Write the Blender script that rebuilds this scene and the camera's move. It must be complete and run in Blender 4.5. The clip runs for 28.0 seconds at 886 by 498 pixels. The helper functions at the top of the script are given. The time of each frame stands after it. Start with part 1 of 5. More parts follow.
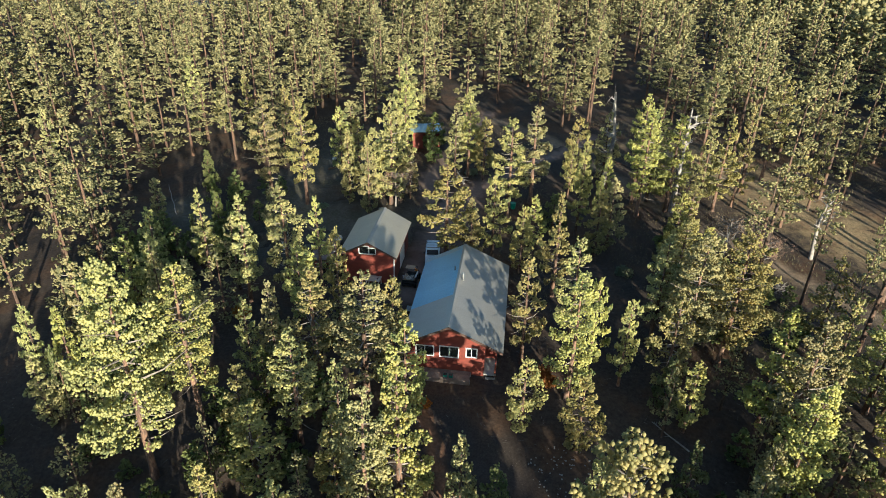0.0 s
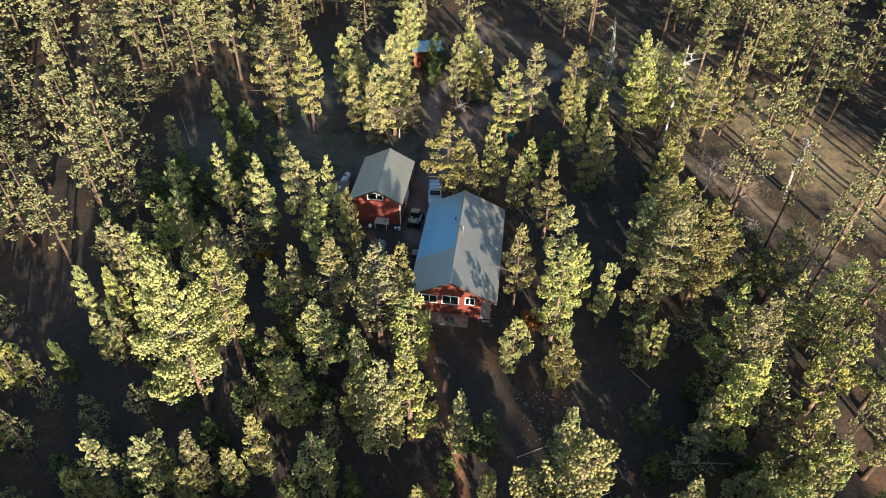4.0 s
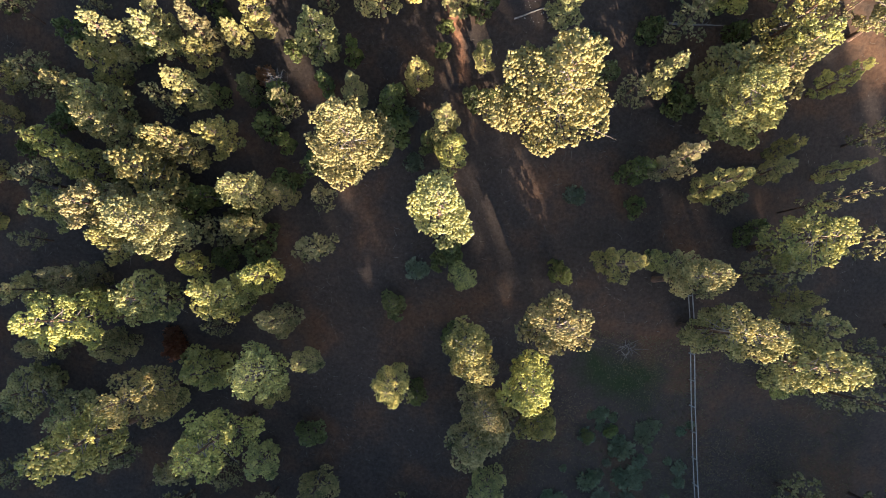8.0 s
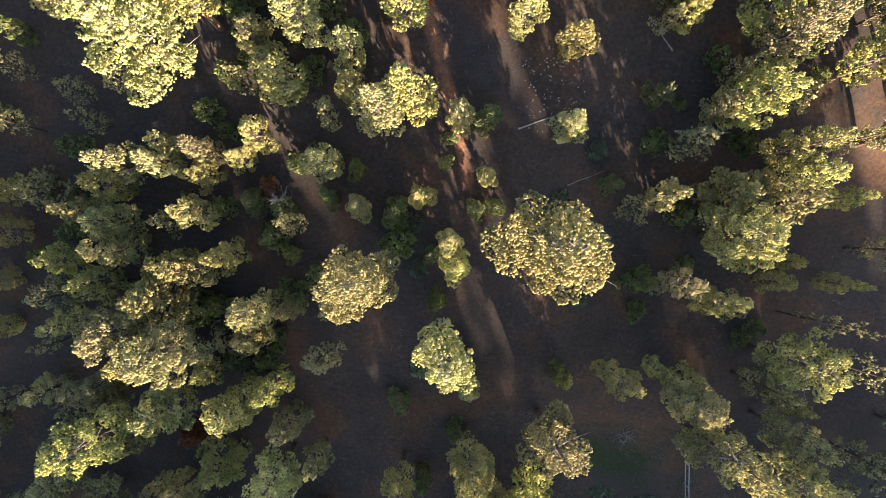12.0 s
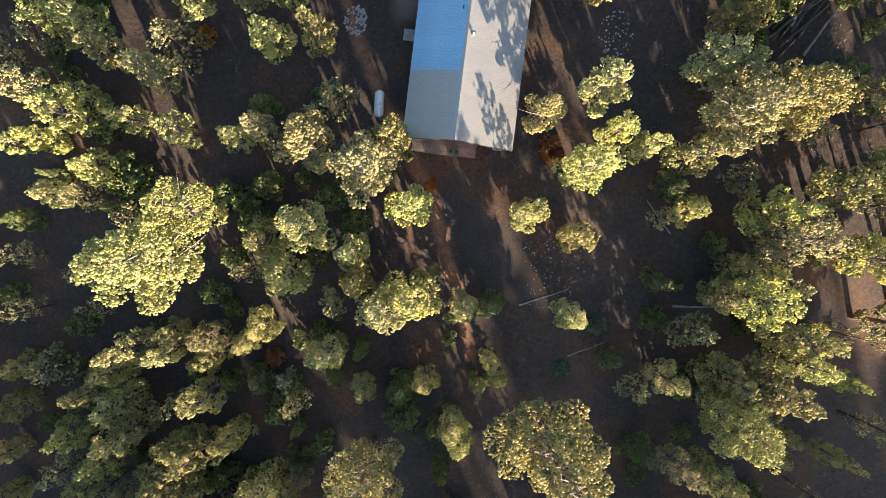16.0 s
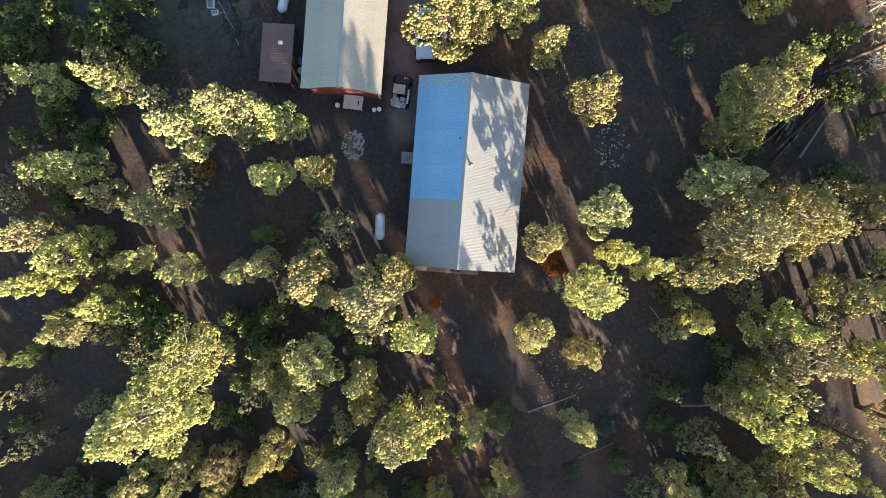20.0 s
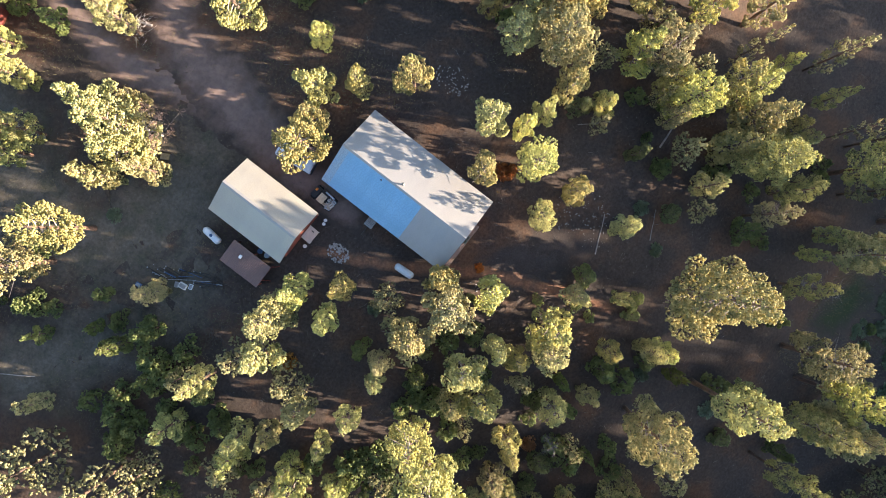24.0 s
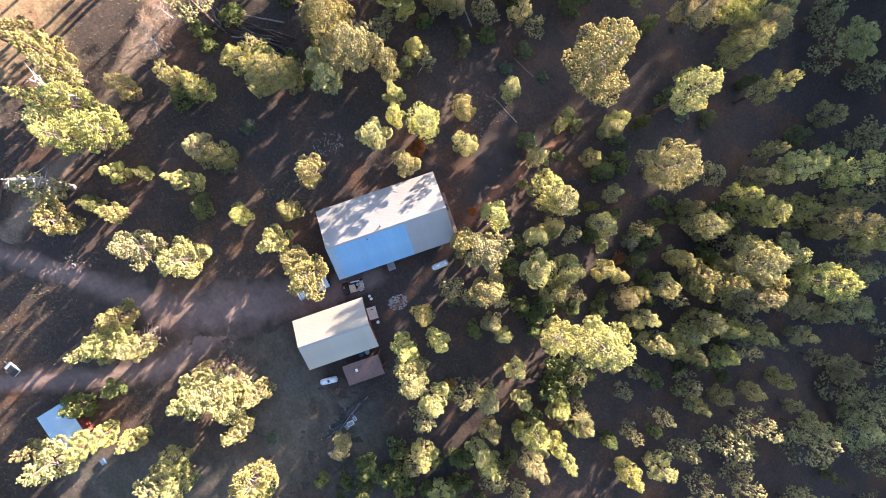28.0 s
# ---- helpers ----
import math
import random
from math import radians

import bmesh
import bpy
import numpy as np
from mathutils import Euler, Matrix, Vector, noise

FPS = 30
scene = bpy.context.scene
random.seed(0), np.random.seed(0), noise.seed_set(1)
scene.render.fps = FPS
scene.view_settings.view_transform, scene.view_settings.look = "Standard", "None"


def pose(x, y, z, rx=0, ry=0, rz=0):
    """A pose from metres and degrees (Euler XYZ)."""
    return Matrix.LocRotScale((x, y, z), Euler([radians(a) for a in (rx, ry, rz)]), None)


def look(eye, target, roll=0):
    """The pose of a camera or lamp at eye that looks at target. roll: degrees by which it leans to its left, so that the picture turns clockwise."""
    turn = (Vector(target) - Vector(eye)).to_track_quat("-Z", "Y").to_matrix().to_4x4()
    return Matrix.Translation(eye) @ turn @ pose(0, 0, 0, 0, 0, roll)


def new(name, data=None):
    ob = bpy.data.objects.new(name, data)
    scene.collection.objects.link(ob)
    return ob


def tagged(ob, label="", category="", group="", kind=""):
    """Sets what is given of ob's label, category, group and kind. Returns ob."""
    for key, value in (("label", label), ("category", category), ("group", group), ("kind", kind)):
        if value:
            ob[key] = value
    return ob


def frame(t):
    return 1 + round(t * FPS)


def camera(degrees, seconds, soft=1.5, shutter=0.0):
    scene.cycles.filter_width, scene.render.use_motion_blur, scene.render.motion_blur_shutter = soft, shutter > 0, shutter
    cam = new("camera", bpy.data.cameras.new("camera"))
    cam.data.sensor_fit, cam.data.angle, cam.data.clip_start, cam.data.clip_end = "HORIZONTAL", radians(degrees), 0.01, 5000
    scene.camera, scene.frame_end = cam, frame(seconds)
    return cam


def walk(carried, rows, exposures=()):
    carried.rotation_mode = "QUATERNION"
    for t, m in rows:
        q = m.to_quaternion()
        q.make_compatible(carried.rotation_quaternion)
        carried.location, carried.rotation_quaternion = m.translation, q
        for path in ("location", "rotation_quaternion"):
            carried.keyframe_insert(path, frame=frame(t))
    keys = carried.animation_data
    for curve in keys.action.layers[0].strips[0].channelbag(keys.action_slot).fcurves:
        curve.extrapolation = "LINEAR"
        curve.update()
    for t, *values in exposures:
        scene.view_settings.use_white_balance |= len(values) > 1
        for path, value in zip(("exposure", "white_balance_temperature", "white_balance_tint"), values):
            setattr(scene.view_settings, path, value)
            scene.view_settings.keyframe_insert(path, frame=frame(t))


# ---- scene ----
cam = camera(70.71, 28.0, 0.9)
PATH = [
    (0, -0.059, -0.383, 37.276, 61.747, -1.147, 7.293),
    (0.5, -0.106, -0.369, 38.785, 59.877, -1.15, 7.304),
    (1, -0.199, -0.333, 40.407, 57.917, -1.125, 7.271),
    (1.5, -0.252, -0.305, 42.009, 56.056, -1.13, 7.271),
    (2, -0.324, -0.256, 43.58, 54.165, -1.145, 7.282),
    (2.5, -0.383, -0.25, 45.146, 52.34, -1.15, 7.274),
    (3, -0.418, -0.26, 46.621, 50.643, -1.146, 7.308),
    (3.5, -0.459, -0.26, 47.954, 49.129, -1.115, 7.28),
    (5.5, -0.549, -0.385, 50.259, 46.585, -1.171, 7.394),
    (6, -0.536, -0.763, 50.373, 35.275, -1.262, 7.501),
    (6.5, -0.601, -0.16, 51.148, 21.807, -1.245, 7.492),
    (7, -0.661, 0.827, 52.051, 13.123, -1.194, 7.438),
    (7.5, -0.812, 2.432, 52.345, 7.534, -1.2, 7.436),
    (8, -0.975, 4.271, 52.533, 4.174, -1.161, 7.384),
    (8.5, -1.222, 6.151, 52.8, 1.96, -1.062, 7.343),
    (9, -1.437, 8.038, 53.113, 0.524, -0.96, 7.331),
    (9.5, -1.656, 9.977, 53.341, -0.425, -0.912, 7.29),
    (10, -1.841, 11.844, 53.536, -0.955, -0.838, 7.242),
    (10.5, -2.062, 13.736, 53.686, -1.311, -0.753, 7.211),
    (11, -2.299, 15.627, 53.811, -1.516, -0.701, 7.172),
    (11.5, -2.544, 17.504, 53.943, -1.472, -0.67, 7.168),
    (12, -2.786, 19.376, 53.997, -1.436, -0.645, 7.187),
    (12.5, -3.038, 21.235, 54.065, -1.362, -0.644, 7.198),
    (14.5, -4.388, 29.355, 54.536, -1.813, -0.813, 6.953),
    (15, -4.654, 31.247, 54.611, -1.756, -0.831, 6.953),
    (15.5, -4.887, 33.208, 54.638, -1.758, -0.806, 6.974),
    (16, -5.104, 35.086, 54.633, -1.668, -0.781, 7.009),
    (16.5, -5.353, 37.031, 54.648, -1.673, -0.757, 7.058),
    (17, -5.614, 38.935, 54.657, -1.644, -0.763, 7.126),
    (17.5, -5.793, 40.807, 54.683, -1.545, -0.68, 7.165),
    (18, -6.028, 42.528, 54.705, -1.479, -0.658, 7.186),
    (18.5, -6.14, 43.658, 54.705, -1.477, -0.595, 7.169),
    (19, -6.211, 44.31, 54.687, -1.465, -0.566, 7.183),
    (19.5, -6.241, 44.651, 54.692, -1.467, -0.552, 7.187),
    (20, -6.316, 44.816, 54.692, -1.46, -0.719, 4.478),
    (20.5, -6.326, 44.909, 55.119, -1.331, -0.935, -2.591),
    (21, -6.284, 44.925, 56.481, -1.348, -1.083, -9.65),
    (21.5, -6.23, 44.984, 58.374, -1.234, -1.187, -16.738),
    (23.5, -6.31, 44.814, 66.016, -0.951, -1, -45.144),
    (24, -6.307, 44.899, 67.885, -1.129, -1.02, -52.208),
    (24.5, -6.308, 44.952, 69.771, -1.232, -1.069, -59.288),
    (25, -6.319, 45.014, 71.683, -1.369, -1.07, -66.416),
    (25.5, -6.301, 45.02, 73.562, -1.451, -1.117, -73.5),
    (26, -6.272, 45.062, 75.304, -1.528, -1.215, -80.608),
    (26.5, -6.312, 45.086, 76.394, -1.535, -1.267, -87.688),
    (27, -6.31, 45.11, 77.961, -1.59, -1.333, -94.778),
    (27.5, -6.308, 45.135, 79.527, -1.645, -1.397, -101.867),
    (28, -6.305, 45.159, 81.091, -1.7, -1.462, -108.956),
]
walk(cam, [(t, pose(x, y, z, rx, ry, rz)) for t, x, y, z, rx, ry, rz in PATH], [(0.0, 1.38, 5160, -1), (3.0, 1.62, 5270, 2), (5.5, 1.46, 5330, 3), (6.5, 1.84, 5520, 8), (8.0, 2.35, 5760, 15), (12.0, 2.55, 5820, 15), (17.0, 2.46, 5660, 10), (20.5, 2.56, 5530, 8), (24.0, 2.74, 5610, 14), (28.0, 2.98, 5560, 21)])

# ---- light ----
SUN_EL, SUN_AZ = 9.0, 151.5  # degrees above the horizon; clockwise from +y
world = bpy.data.worlds.new("sky")
scene.world = world
world.use_nodes = True
wn = world.node_tree.nodes
sky = wn.new("ShaderNodeTexSky")
sky.sky_type, sky.sun_disc = "NISHITA", False
sky.sun_elevation, sky.sun_rotation = radians(SUN_EL), radians(SUN_AZ)
sky.air_density, sky.dust_density = 1.0, 1.0
world.node_tree.links.new(sky.outputs[0], wn["Background"].inputs[0])
wn["Background"].inputs[1].default_value = 0.086

sun_data = bpy.data.lights.new("sun", "SUN")
sun_data.energy, sun_data.angle, sun_data.color = 5.0, radians(0.6), (1.0, 0.79, 0.53)
sun = new("sun", sun_data)
sun_dir = Vector((math.sin(radians(SUN_AZ)) * math.cos(radians(SUN_EL)), math.cos(radians(SUN_AZ)) * math.cos(radians(SUN_EL)), math.sin(radians(SUN_EL))))
sun.matrix_world = look(sun_dir * 200 + Vector((0, 45, 0)), (0, 45, 0))


# ---- materials ----
def material(name, colour, rough=0.8, metal=0.0, second=None, scale=6.0, grain=40.0, amount=0.35, bump=0.3, vary=0.0, third=None, coords="Object", stretch=(1, 1, 1), distance=0.02):
    """A surface of two colours mixed by broad noise, with fine grain and bump."""
    m = bpy.data.materials.new(name)
    m.use_nodes = True
    nt = m.node_tree
    n, l = nt.nodes, nt.links
    bsdf = n["Principled BSDF"]
    bsdf.inputs["Roughness"].default_value, bsdf.inputs["Metallic"].default_value = rough, metal
    tc = n.new("ShaderNodeTexCoord")
    mp = n.new("ShaderNodeMapping")
    mp.inputs["Scale"].default_value = stretch
    l.new(tc.outputs[coords], mp.inputs[0])
    broad = n.new("ShaderNodeTexNoise")
    broad.inputs["Scale"].default_value, broad.inputs["Detail"].default_value = scale, 6
    fine = n.new("ShaderNodeTexNoise")
    fine.inputs["Scale"].default_value, fine.inputs["Detail"].default_value = grain, 4
    l.new(mp.outputs[0], broad.inputs[0]), l.new(mp.outputs[0], fine.inputs[0])
    ramp = n.new("ShaderNodeValToRGB")
    ramp.color_ramp.elements[0].position, ramp.color_ramp.elements[1].position = 0.36, 0.64
    ramp.color_ramp.elements[0].color = (*colour, 1)
    ramp.color_ramp.elements[1].color = (*(second or [c * 0.72 for c in colour]), 1)
    if third:
        e = ramp.color_ramp.elements.new(0.5)
        e.color = (*third, 1)
    l.new(broad.outputs[0], ramp.inputs[0])
    mix = n.new("ShaderNodeMix")
    mix.data_type, mix.blend_type = "RGBA", "MULTIPLY"
    mix.inputs[0].default_value = amount
    grey = n.new("ShaderNodeValToRGB")
    grey.color_ramp.elements[0].position, grey.color_ramp.elements[1].position = 0.3, 0.7
    grey.color_ramp.elements[0].color, grey.color_ramp.elements[1].color = (0.25, 0.25, 0.25, 1), (1.35, 1.35, 1.35, 1)
    l.new(fine.outputs[0], grey.inputs[0])
    l.new(ramp.outputs[0], mix.inputs[6]), l.new(grey.outputs[0], mix.inputs[7])
    out = mix.outputs[2]
    if vary:
        info, hsv, mr = n.new("ShaderNodeObjectInfo"), n.new("ShaderNodeHueSaturation"), n.new("ShaderNodeMapRange")
        mr.inputs[3].default_value, mr.inputs[4].default_value = 1 - vary, 1 + vary
        l.new(info.outputs["Random"], mr.inputs[0]), l.new(mr.outputs[0], hsv.inputs["Value"])
        l.new(out, hsv.inputs["Color"])
        out = hsv.outputs[0]
    l.new(out, bsdf.inputs["Base Color"])
    if bump:
        b = n.new("ShaderNodeBump")
        b.inputs["Strength"].default_value, b.inputs["Distance"].default_value = bump, distance
        l.new(fine.outputs[0], b.inputs["Height"]), l.new(b.outputs[0], bsdf.inputs["Normal"])
    return m


def foliage(name, light, dark, through_share=0.3, per_tree=0.16):
    """Needles: colour varied by tree and by tuft, part of the light passing through."""
    m = bpy.data.materials.new(name)
    m.use_nodes = True
    n, l = m.node_tree.nodes, m.node_tree.links
    bsdf, out = n["Principled BSDF"], n["Material Output"]
    bsdf.inputs["Roughness"].default_value = 0.7
    bsdf.inputs["Specular IOR Level"].default_value = 0.08
    geo, info, tc = n.new("ShaderNodeNewGeometry"), n.new("ShaderNodeObjectInfo"), n.new("ShaderNodeTexCoord")
    noise_node = n.new("ShaderNodeTexNoise")
    noise_node.inputs["Scale"].default_value, noise_node.inputs["Detail"].default_value = 1.1, 3
    l.new(tc.outputs["Object"], noise_node.inputs[0])
    add = n.new("ShaderNodeMath")
    add.operation = "MULTIPLY_ADD"
    add.inputs[1].default_value = 0.086
    l.new(geo.outputs["Random Per Island"], add.inputs[0]), l.new(noise_node.outputs[0], add.inputs[2])
    ramp = n.new("ShaderNodeValToRGB")
    ramp.color_ramp.elements[0].position, ramp.color_ramp.elements[1].position = 0.28, 0.66
    ramp.color_ramp.elements[0].color, ramp.color_ramp.elements[1].color = (*dark, 1), (*light, 1)
    l.new(add.outputs[0], ramp.inputs[0])
    hsv, mr, mh = n.new("ShaderNodeHueSaturation"), n.new("ShaderNodeMapRange"), n.new("ShaderNodeMapRange")
    mr.inputs[3].default_value, mr.inputs[4].default_value = 1 - per_tree, 1 + per_tree
    mh.inputs[3].default_value, mh.inputs[4].default_value = 0.488, 0.524
    fr, ms = n.new("ShaderNodeMath"), n.new("ShaderNodeMapRange")
    fr.operation = "PINGPONG"
    fr.inputs[1].default_value = 0.13
    ms.inputs[2].default_value, ms.inputs[3].default_value, ms.inputs[4].default_value = 0.13, 0.9, 1.12
    l.new(info.outputs["Random"], fr.inputs[0]), l.new(fr.outputs[0], ms.inputs[0]), l.new(ms.outputs[0], hsv.inputs["Saturation"])
    l.new(info.outputs["Random"], mr.inputs[0]), l.new(info.outputs["Random"], mh.inputs[0])
    l.new(mr.outputs[0], hsv.inputs["Value"]), l.new(mh.outputs[0], hsv.inputs["Hue"])
    l.new(ramp.outputs[0], hsv.inputs["Color"])
    tr = n.new("ShaderNodeBsdfTranslucent")
    l.new(hsv.outputs[0], bsdf.inputs["Base Color"]), l.new(hsv.outputs[0], tr.inputs[0])
    mix = n.new("ShaderNodeMixShader")
    mix.inputs[0].default_value = through_share
    l.new(bsdf.outputs[0], mix.inputs[1]), l.new(tr.outputs[0], mix.inputs[2])
    l.new(mix.outputs[0], out.inputs[0])
    return m


def soil(name, light, dark, third, scale, grain, speck=0.5, blend=False, rough=0.6):
    """Earth in three broad tones with fine grain and small pale bits of litter; blend: it runs out into the forest floor at its edge."""
    m = bpy.data.materials.new(name)
    m.use_nodes = True
    n, l = m.node_tree.nodes, m.node_tree.links
    bsdf, geo = n["Principled BSDF"], n.new("ShaderNodeNewGeometry")
    bsdf.inputs["Roughness"].default_value = 0.95
    bsdf.inputs["Specular IOR Level"].default_value = 0.15

    def cloud(size, detail=5, rough=0.6):
        t = n.new("ShaderNodeTexNoise")
        t.inputs["Scale"].default_value, t.inputs["Detail"].default_value, t.inputs["Roughness"].default_value = size, detail, rough
        l.new(geo.outputs["Position"], t.inputs[0])
        return t.outputs[0]

    def ramp(value, stops):
        r = n.new("ShaderNodeValToRGB")
        r.color_ramp.elements[0].position, r.color_ramp.elements[0].color = stops[0][0], (*stops[0][1], 1)
        r.color_ramp.elements[1].position, r.color_ramp.elements[1].color = stops[-1][0], (*stops[-1][1], 1)
        for p, c in stops[1:-1]:
            r.color_ramp.elements.new(p).color = (*c, 1)
        l.new(value, r.inputs[0])
        return r.outputs[0]

    def mix(kind, factor, a, b):
        x = n.new("ShaderNodeMix")
        x.data_type, x.blend_type = "RGBA", kind
        if isinstance(factor, float):
            x.inputs[0].default_value = factor
        else:
            l.new(factor, x.inputs[0])
        l.new(a, x.inputs[6]), l.new(b, x.inputs[7])
        return x.outputs[2]

    def tones(a, b, c, size):
        return ramp(cloud(size), ((0.34, a), (0.5, c), (0.66, b)))

    colour = tones(light, dark, third, scale)
    if blend:
        attr, th, edge = n.new("ShaderNodeAttribute"), n.new("ShaderNodeMath"), n.new("ShaderNodeMath")
        attr.attribute_name = "inward"
        th.operation, edge.operation, edge.use_clamp = "MULTIPLY_ADD", "MULTIPLY_ADD", True
        l.new(cloud(0.55), th.inputs[0])
        th.inputs[1].default_value, th.inputs[2].default_value = 1.9, -1.35
        l.new(attr.outputs["Fac"], edge.inputs[0])
        edge.inputs[1].default_value = 1.75
        l.new(th.outputs[0], edge.inputs[2])
        colour = mix("MIX", edge.outputs[0], tones(*FLOOR_TONES, 0.16), colour)
    fine = cloud(grain, 6, 0.7)
    colour = mix("MULTIPLY", rough, colour, ramp(fine, ((0.3, (0.3, 0.3, 0.3)), (0.72, (1.5, 1.5, 1.5)))))
    bits = n.new("ShaderNodeTexVoronoi")
    bits.inputs["Scale"].default_value = 3.4
    l.new(geo.outputs["Position"], bits.inputs[0])
    spot = ramp(bits.outputs["Distance"], ((0.06, (1, 1, 1)), (0.17, (0, 0, 0))))
    where = mix("MULTIPLY", 1.0, spot, ramp(cloud(0.4, 4), ((0.48, (0, 0, 0)), (0.66, (speck, speck, speck)))))
    pale = n.new("ShaderNodeRGB")
    pale.outputs[0].default_value = (0.20, 0.165, 0.145, 1)
    l.new(mix("MIX", where, colour, pale.outputs[0]), bsdf.inputs["Base Color"])
    bump = n.new("ShaderNodeBump")
    bump.inputs["Strength"].default_value, bump.inputs["Distance"].default_value = 0.5, 0.1
    l.new(fine, bump.inputs["Height"]), l.new(bump.outputs[0], bsdf.inputs["Normal"])
    return m


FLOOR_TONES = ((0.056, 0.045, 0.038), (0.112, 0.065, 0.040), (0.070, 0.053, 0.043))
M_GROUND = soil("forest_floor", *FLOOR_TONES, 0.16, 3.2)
M_DRIVE = soil("packed_dirt", (0.225, 0.160, 0.135), (0.170, 0.122, 0.102), (0.198, 0.141, 0.118), 0.2, 2.0, 0.1, True, 0.28)
M_TRACK = soil("sandy_track", (0.27, 0.195, 0.135), (0.17, 0.125, 0.09), (0.22, 0.16, 0.11), 0.5, 4.0, 0.3, True)
M_PATH = soil("reddish_path_dirt", (0.30, 0.145, 0.076), (0.17, 0.095, 0.060), (0.24, 0.12, 0.068), 0.8, 4.0, 0.6, True)
# litter and dry grass, with extra brightness painted in for strong sun
M_CLEARING = soil("sun_brightened_needle_litter", (0.27, 0.175, 0.10), (0.17, 0.115, 0.07), (0.32, 0.235, 0.13), 0.3, 3.0, 0.4, True)
M_YARD = soil("thin_yard_grass", (0.138, 0.118, 0.092), (0.092, 0.084, 0.058), (0.112, 0.096, 0.074), 0.5, 3.0, 0.9, True, 0.5)
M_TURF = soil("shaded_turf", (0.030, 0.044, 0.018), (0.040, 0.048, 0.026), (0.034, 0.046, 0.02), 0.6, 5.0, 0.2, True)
M_GRAVEL = soil("gravelly_litter", (0.078, 0.063, 0.058), (0.056, 0.044, 0.038), (0.066, 0.053, 0.048), 0.6, 7.0, 1.0, True)
M_NEEDLE = foliage("pine_needles", (0.66, 0.57, 0.25), (0.102, 0.138, 0.068), 0.5)
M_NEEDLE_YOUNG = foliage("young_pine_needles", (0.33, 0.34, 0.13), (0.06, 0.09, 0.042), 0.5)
M_FAR = foliage("distant_pine_needles", (0.57, 0.52, 0.225), (0.085, 0.118, 0.060), 0.5, 0.0)
M_RUST = foliage("dry_rust_leaves", (0.42, 0.20, 0.09), (0.20, 0.085, 0.045), 0.25)
M_PALE = foliage("bare_beige_twigs", (0.48, 0.33, 0.24), (0.28, 0.19, 0.14), 0.15)
M_SHRUB = foliage("shrub_leaves", (0.235, 0.260, 0.160), (0.125, 0.150, 0.090))
M_BARK = material("orange_brown_bark", (0.235, 0.135, 0.085), 0.92, second=(0.10, 0.065, 0.050), scale=2.5, grain=16, amount=0.7, bump=0.9, vary=0.25, stretch=(1, 1, 0.3))
M_LIMB = material("grey_limb_wood", (0.20, 0.165, 0.14), 0.9, second=(0.32, 0.27, 0.23), scale=3, grain=20, vary=0.2)
M_DEAD = material("weathered_dead_wood", (0.36, 0.32, 0.29), 0.9, second=(0.22, 0.19, 0.17), scale=2.5, grain=18, vary=0.25)
M_DARKWOOD = material("dark_rotten_wood", (0.055, 0.045, 0.040), 0.95, second=(0.10, 0.08, 0.065), scale=2, grain=15, vary=0.3)
M_ROOF = material("pale_galvanised_roofing", (0.385, 0.355, 0.325), 0.5, 0.6, second=(0.35, 0.33, 0.305), scale=0.8, grain=9, amount=0.18, bump=0.08, vary=0.03)
M_ROOF_GARAGE = material("yellowed_galvanised_roofing", (0.455, 0.405, 0.325), 0.5, 0.6, second=(0.41, 0.37, 0.31), scale=0.7, grain=9, amount=0.25, bump=0.08, vary=0.04)
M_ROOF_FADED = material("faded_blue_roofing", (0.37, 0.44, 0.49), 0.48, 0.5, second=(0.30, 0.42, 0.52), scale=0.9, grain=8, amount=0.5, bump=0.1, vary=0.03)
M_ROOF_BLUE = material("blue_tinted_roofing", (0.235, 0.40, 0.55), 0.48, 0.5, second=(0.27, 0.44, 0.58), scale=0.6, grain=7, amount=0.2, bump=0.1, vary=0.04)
M_ROOF_SHED = material("pale_blue_roofing", (0.42, 0.58, 0.68), 0.4, 0.25, second=(0.5, 0.62, 0.7), scale=0.8, grain=8, amount=0.2, bump=0.1)
M_ROOF_BROWN = material("brown_painted_roofing", (0.205, 0.118, 0.092), 0.6, 0.05, second=(0.16, 0.095, 0.078), scale=0.9, grain=9, amount=0.3, bump=0.1, vary=0.06)
M_RED = material("red_stained_boards", (0.225, 0.045, 0.027), 0.75, second=(0.165, 0.036, 0.023), scale=1.4, grain=22, amount=0.4, bump=0.3, vary=0.14, stretch=(1, 1, 3))
M_TRIM = material("white_painted_trim", (0.80, 0.79, 0.76), 0.5, second=(0.70, 0.69, 0.66), scale=2, grain=25, amount=0.12, bump=0.08)
M_DARKTRIM = material("dark_brown_fascia", (0.10, 0.055, 0.04), 0.7, scale=2, grain=20)
M_DECK = material("weathered_deck_boards", (0.28, 0.20, 0.16), 0.85, second=(0.20, 0.15, 0.12), scale=2, grain=22, amount=0.5, vary=0.15)
M_GREYWOOD = material("grey_weathered_wood", (0.42, 0.40, 0.37), 0.85, second=(0.32, 0.30, 0.28), scale=2.5, grain=24, amount=0.4, vary=0.12)
M_TABLE = material("pale_tabletop", (0.55, 0.49, 0.41), 0.6, second=(0.46, 0.41, 0.35), scale=2, grain=20, amount=0.25)
M_CONCRETE = material("concrete_slab", (0.33, 0.31, 0.29), 0.9, second=(0.26, 0.245, 0.23), scale=1.2, grain=18, amount=0.35)
M_WHITE = material("white_enamel", (0.80, 0.80, 0.78), 0.3, second=(0.72, 0.71, 0.68), scale=1.5, grain=14, amount=0.12, bump=0.03)
